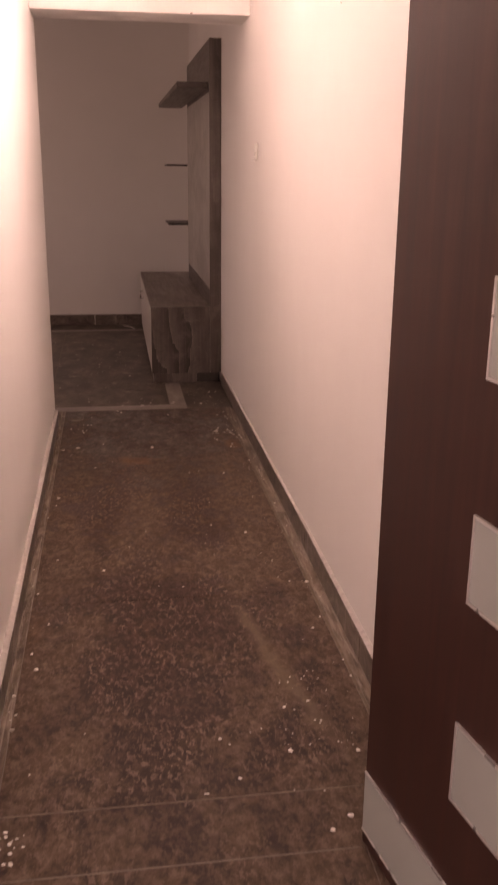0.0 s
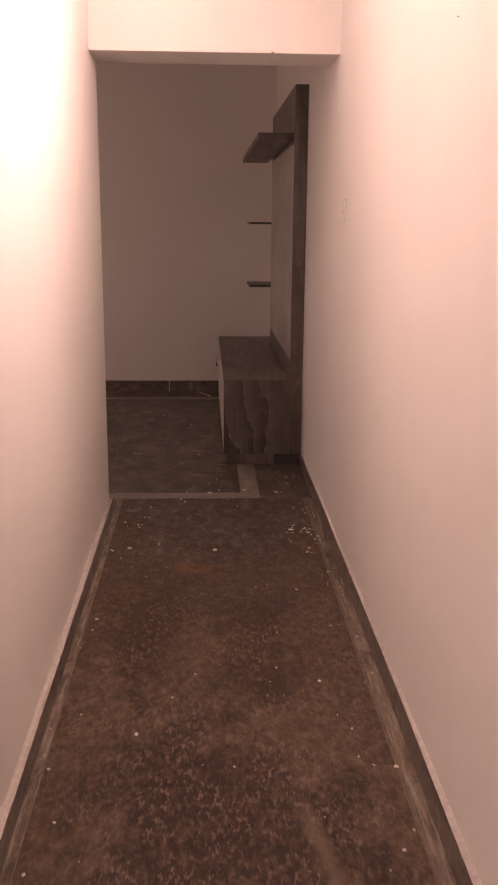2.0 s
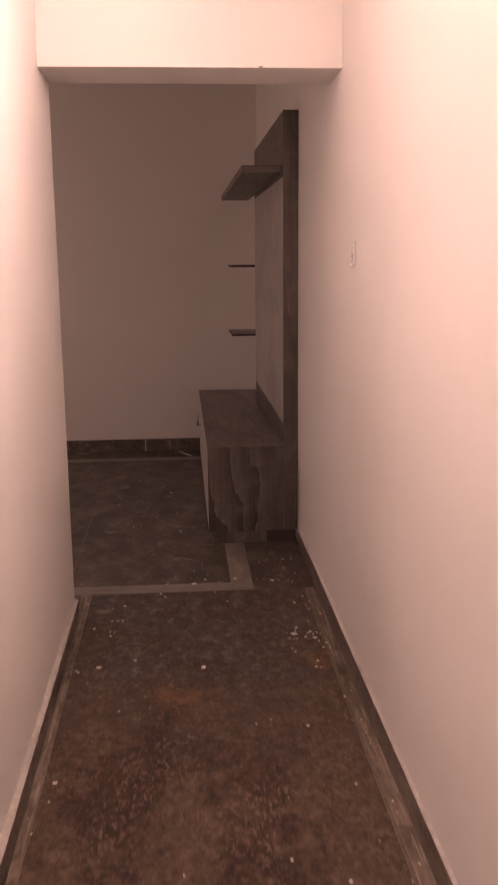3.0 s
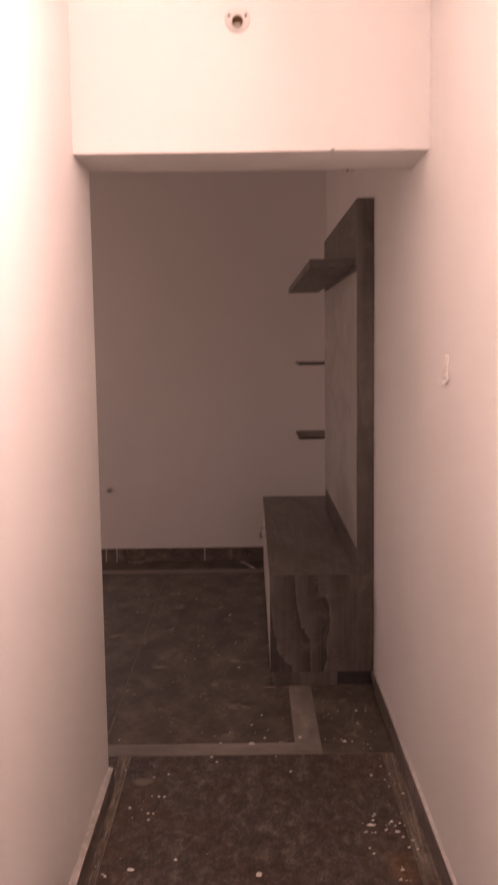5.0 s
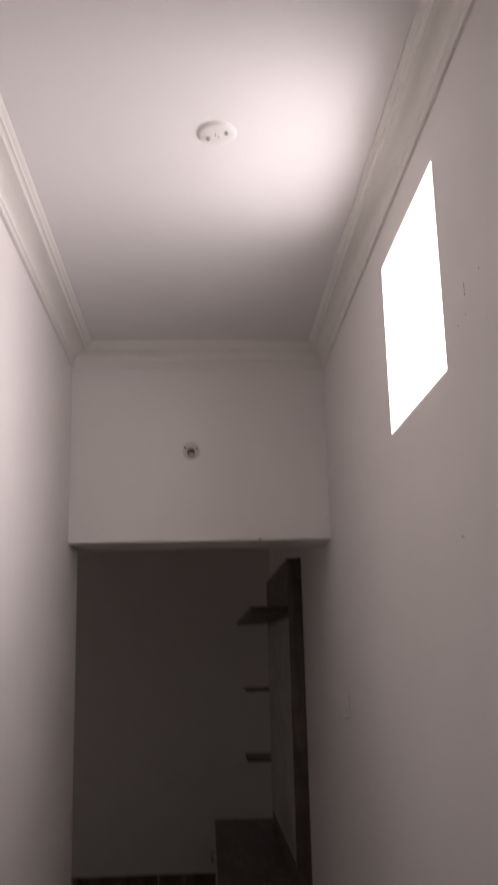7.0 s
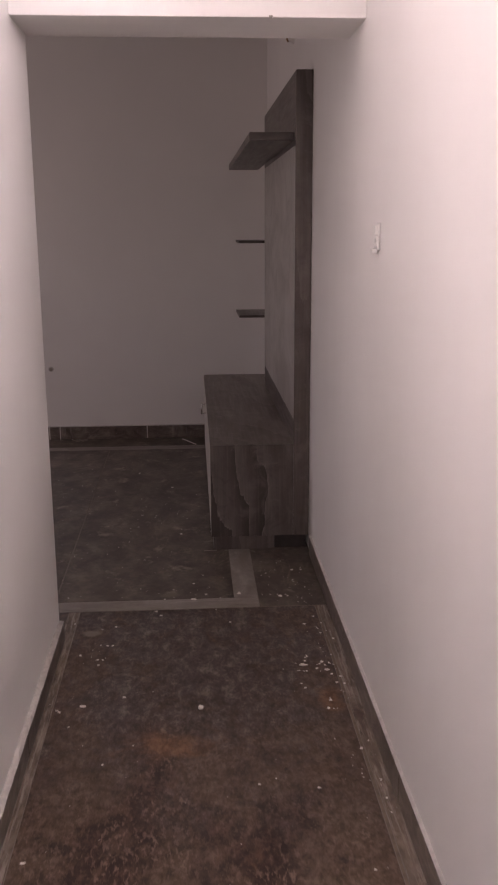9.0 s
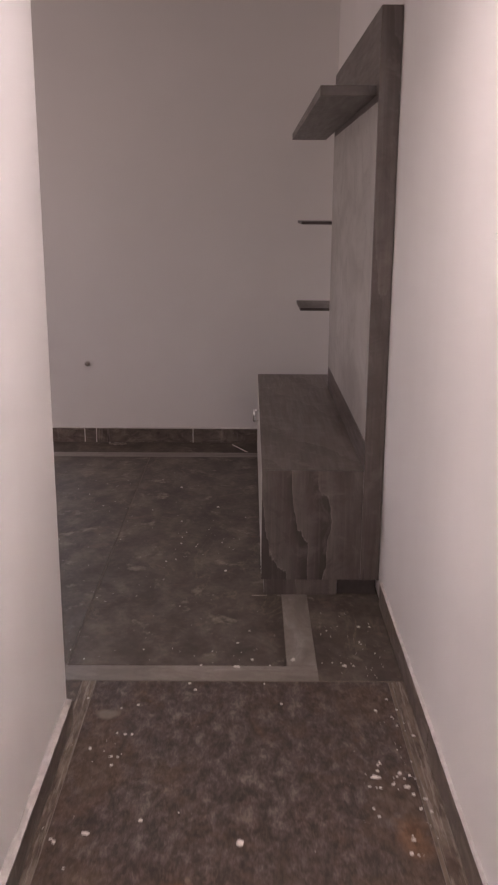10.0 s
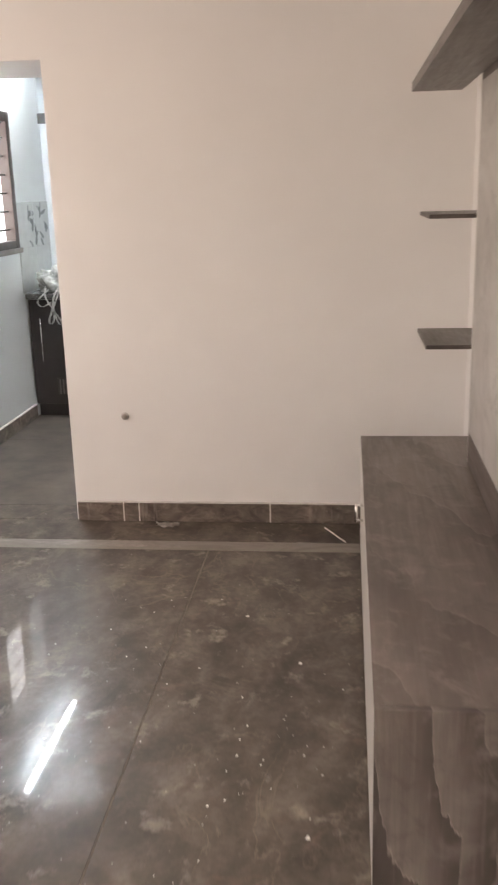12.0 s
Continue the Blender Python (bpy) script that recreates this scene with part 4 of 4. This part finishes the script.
ROOM = [(-0.18, 0.01), (-0.16, 0.01), (-0.09, -0.03), (-0.10, 0.03), (-0.05, -0.08), (-0.07, -0.12), (-0.18, -0.15), (-0.19, -0.12), (-0.16, 0.62),
        (-0.20, 0.64), (-0.12, 0.79), (-0.07, 0.91), (-0.08, 0.31), (-0.08, 0.41), (-0.87, 0.21), (-0.85, 0.21), (-0.85, 0.37), (-0.55, 0.61),
        (-0.44, 0.62), (-0.50, 0.66), (-0.36, 0.66), (-0.23, 0.64), (-0.11, 0.91), (-0.46, 0.50), (-0.68, 0.46), (-0.70, 0.50), (-0.90, 0.35),
        (-0.41, 0.38), (-0.67, 0.62), (-0.55, 0.78), (-1.07, 0.66), (-0.75, 1.71), (-1.00, 2.21), (-0.67, 2.26), (-0.87, 1.53), (-0.61, 1.43), (-0.88, 2.59)]
BIG = ((-0.55, 0.61, 0.013), (-0.91, -0.22, 0.011), (-0.53, -0.25, 0.010), (-0.36, 0.66, 0.010), (-0.19, 0.62, 0.009), (-0.17, 0.01, 0.011), (-0.09, -0.03, 0.011), (-0.21, -3.09, 0.008))


def flakes():
    rng = random.Random(5)
    spots = [(x, y, 0.0035 + 0.0040 * rng.random()) for x, y in PASSAGE + ROOM] + list(BIG)
    for _ in range(110):                                     # along the passage, thicker at its edges
        e = rng.random() ** 2.2 * 0.5
        x = XL + 0.03 + e if rng.random() < 0.4 else -0.03 - e
        spots.append((x, -3.15 + 3.6 * rng.random(), 0.0012 + 0.0030 * rng.random() ** 2))
    for _ in range(34):                                      # by the foot of the unit
        spots.append((-0.05 - 0.22 * rng.random(), 0.55 + 0.5 * rng.random(), 0.0012 + 0.0026 * rng.random()))
    for _ in range(80):                                      # on the polished slabs
        spots.append((-0.45 - 1.1 * rng.random(), 0.65 + 2.2 * rng.random() ** 1.5, 0.0014 + 0.0036 * rng.random() ** 2))
    for _ in range(34):                                      # against the cracked edge of the passage
        spots.append((-0.03 - 0.10 * rng.random(), -0.7 + 1.1 * rng.random(), 0.0015 + 0.0045 * rng.random() ** 2))
    for cx, cy, s, k, r0 in ((-0.14, -0.02, 0.05, 16, 0.004), (-0.89, 0.12, 0.05, 9, 0.004), (-0.66, 1.74, 0.13, 16, 0.0035), (-0.24, -2.78, 0.09, 26, 0.0022), (-0.20, -2.46, 0.05, 12, 0.0025)):
        for _ in range(k):                                   # small heaps
            spots.append((rng.gauss(cx, s), rng.gauss(cy, s), r0 * (0.4 + 1.1 * rng.random())))
    for _ in range(16):                                      # crumbled by the door jamb
        spots.append((-0.99 + 0.07 * rng.random(), -3.14 + 0.10 * rng.random(), 0.002 + 0.005 * rng.random()))
    for _ in range(7):                                       # below the far wall
        spots.append((-1.42 + 0.14 * rng.random(), 3.50 + 0.05 * rng.random(), 0.002 + 0.004 * rng.random()))
    bm = bmesh.new()
    for x, y, r in spots:
        n = rng.randint(5, 8)
        a0, sq = rng.random() * 6.28, 0.40 + 0.75 * rng.random()
        low, high = [], []
        for k in range(n):
            a = a0 + 6.283 * k / n
            q = r * (0.7 + 0.5 * rng.random())
            low.append(bm.verts.new((x + q * math.cos(a), y + q * sq * math.sin(a), 0.0)))
            high.append(bm.verts.new((x + 0.75 * q * math.cos(a), y + 0.75 * q * sq * math.sin(a), r * (0.25 + 0.25 * rng.random()))))
        bm.faces.new(high)
        for k in range(n):
            bm.faces.new((low[k], low[(k + 1) % n], high[(k + 1) % n], high[k]))
    ob = new("plaster_flakes", mesh_from(bm, "plaster_flakes", M_FLAKE))
    return tagged(ob, "scattered white plaster and paint flakes on the floor", "debris", kind="stuff")


flakes()


def plaster_smear():
    """A dried smear of plaster where the far skirting meets the floor."""
    bm = bmesh.new()
    bmesh.ops.create_icosphere(bm, subdivisions=4, radius=1.0)
    for v in bm.verts:
        p = v.co.copy()
        k = 0.75 + 0.7 * noise.noise(p * 2.3) + 0.3 * noise.noise(p * 6.1)
        v.co = Vector((p.x * 0.055 * k, p.y * 0.036 * k, max(0.0, p.z) * 0.004 * k))
    s = thing("plaster_smear", (-1.36, 3.515, 0.0), "dried white plaster smear on the floor beside the skirting", "plaster smear")
    part("smear", bm, M_SMEAR, s, smooth=True)
    return s


plaster_smear()


def wire_offcut():
    """A short end of pale wire lying by the far border stripe."""
    w = thing("wire_offcut", (-0.62, 3.33, 0.0), "short end of pale wire on the floor", "wire")
    bm = bmesh.new()
    pts = [Vector((0.0, 0.16, 0.004)), Vector((0.035, 0.10, 0.0035)), Vector((0.06, 0.05, 0.004)), Vector((0.095, -0.01, 0.0035))]
    for p, q in zip(pts, pts[1:]):
        add_tube(bm, p, q, 0.0035, n=8)
    part("wire", bm, M_FLAKE, w)
    return w


wire_offcut()


def wall_nail():
    """A nail left in the passage wall below the window."""
    w = thing("wall_nail", (0, -1.864, 1.871), "small dusty nail stub in the passage wall", "nail")
    bm = bmesh.new()
    add_tube(bm, (0.0, 0, 0.0), (-0.004, 0, 0.001), 0.0010, n=8)
    add_tube(bm, (-0.004, 0, 0.001), (-0.005, 0, 0.0011), 0.0018, n=10)
    part("stub", bm, M_STUB, w)
    return w


def plaster_chip():
    """A chipped spot on the lower edge of the beam."""
    bm = bmesh.new()
    bmesh.ops.create_icosphere(bm, subdivisions=2, radius=1.0)
    for v in bm.verts:
        k = 0.8 + 0.5 * noise.noise(v.co * 2.1)
        v.co = Vector((-0.285 + v.co.x * 0.010 * k, 0.0015 + v.co.y * 0.004 * k, 2.103 + v.co.z * 0.006 * k))
    beam = bpy.data.objects["lintel_beam"]
    return part("chip", bm, M_STUB, beam, "dark chipped plaster spot")


def wall_holes():
    """Old nail holes and a scratch in the plaster beside the high window."""
    wall = bpy.data.objects["wall_east"]
    for y, z, r in ((-2.089, 2.336, 0.0017), (-1.989, 2.285, 0.0016), (-1.934, 2.281, 0.0014)):
        bm = bmesh.new()
        add_tube(bm, (0.002, y, z), (-0.0012, y, z), r, n=10)
        part("nail_hole", bm, M_STUB, wall, "small dark nail hole")
    part("scratch", boxes((-0.0008, 0.002, -1.992, -1.991, 2.322, 2.350)), M_STUB, wall, "thin scratch in the plaster")


wall_nail()
wall_holes()
plaster_chip()
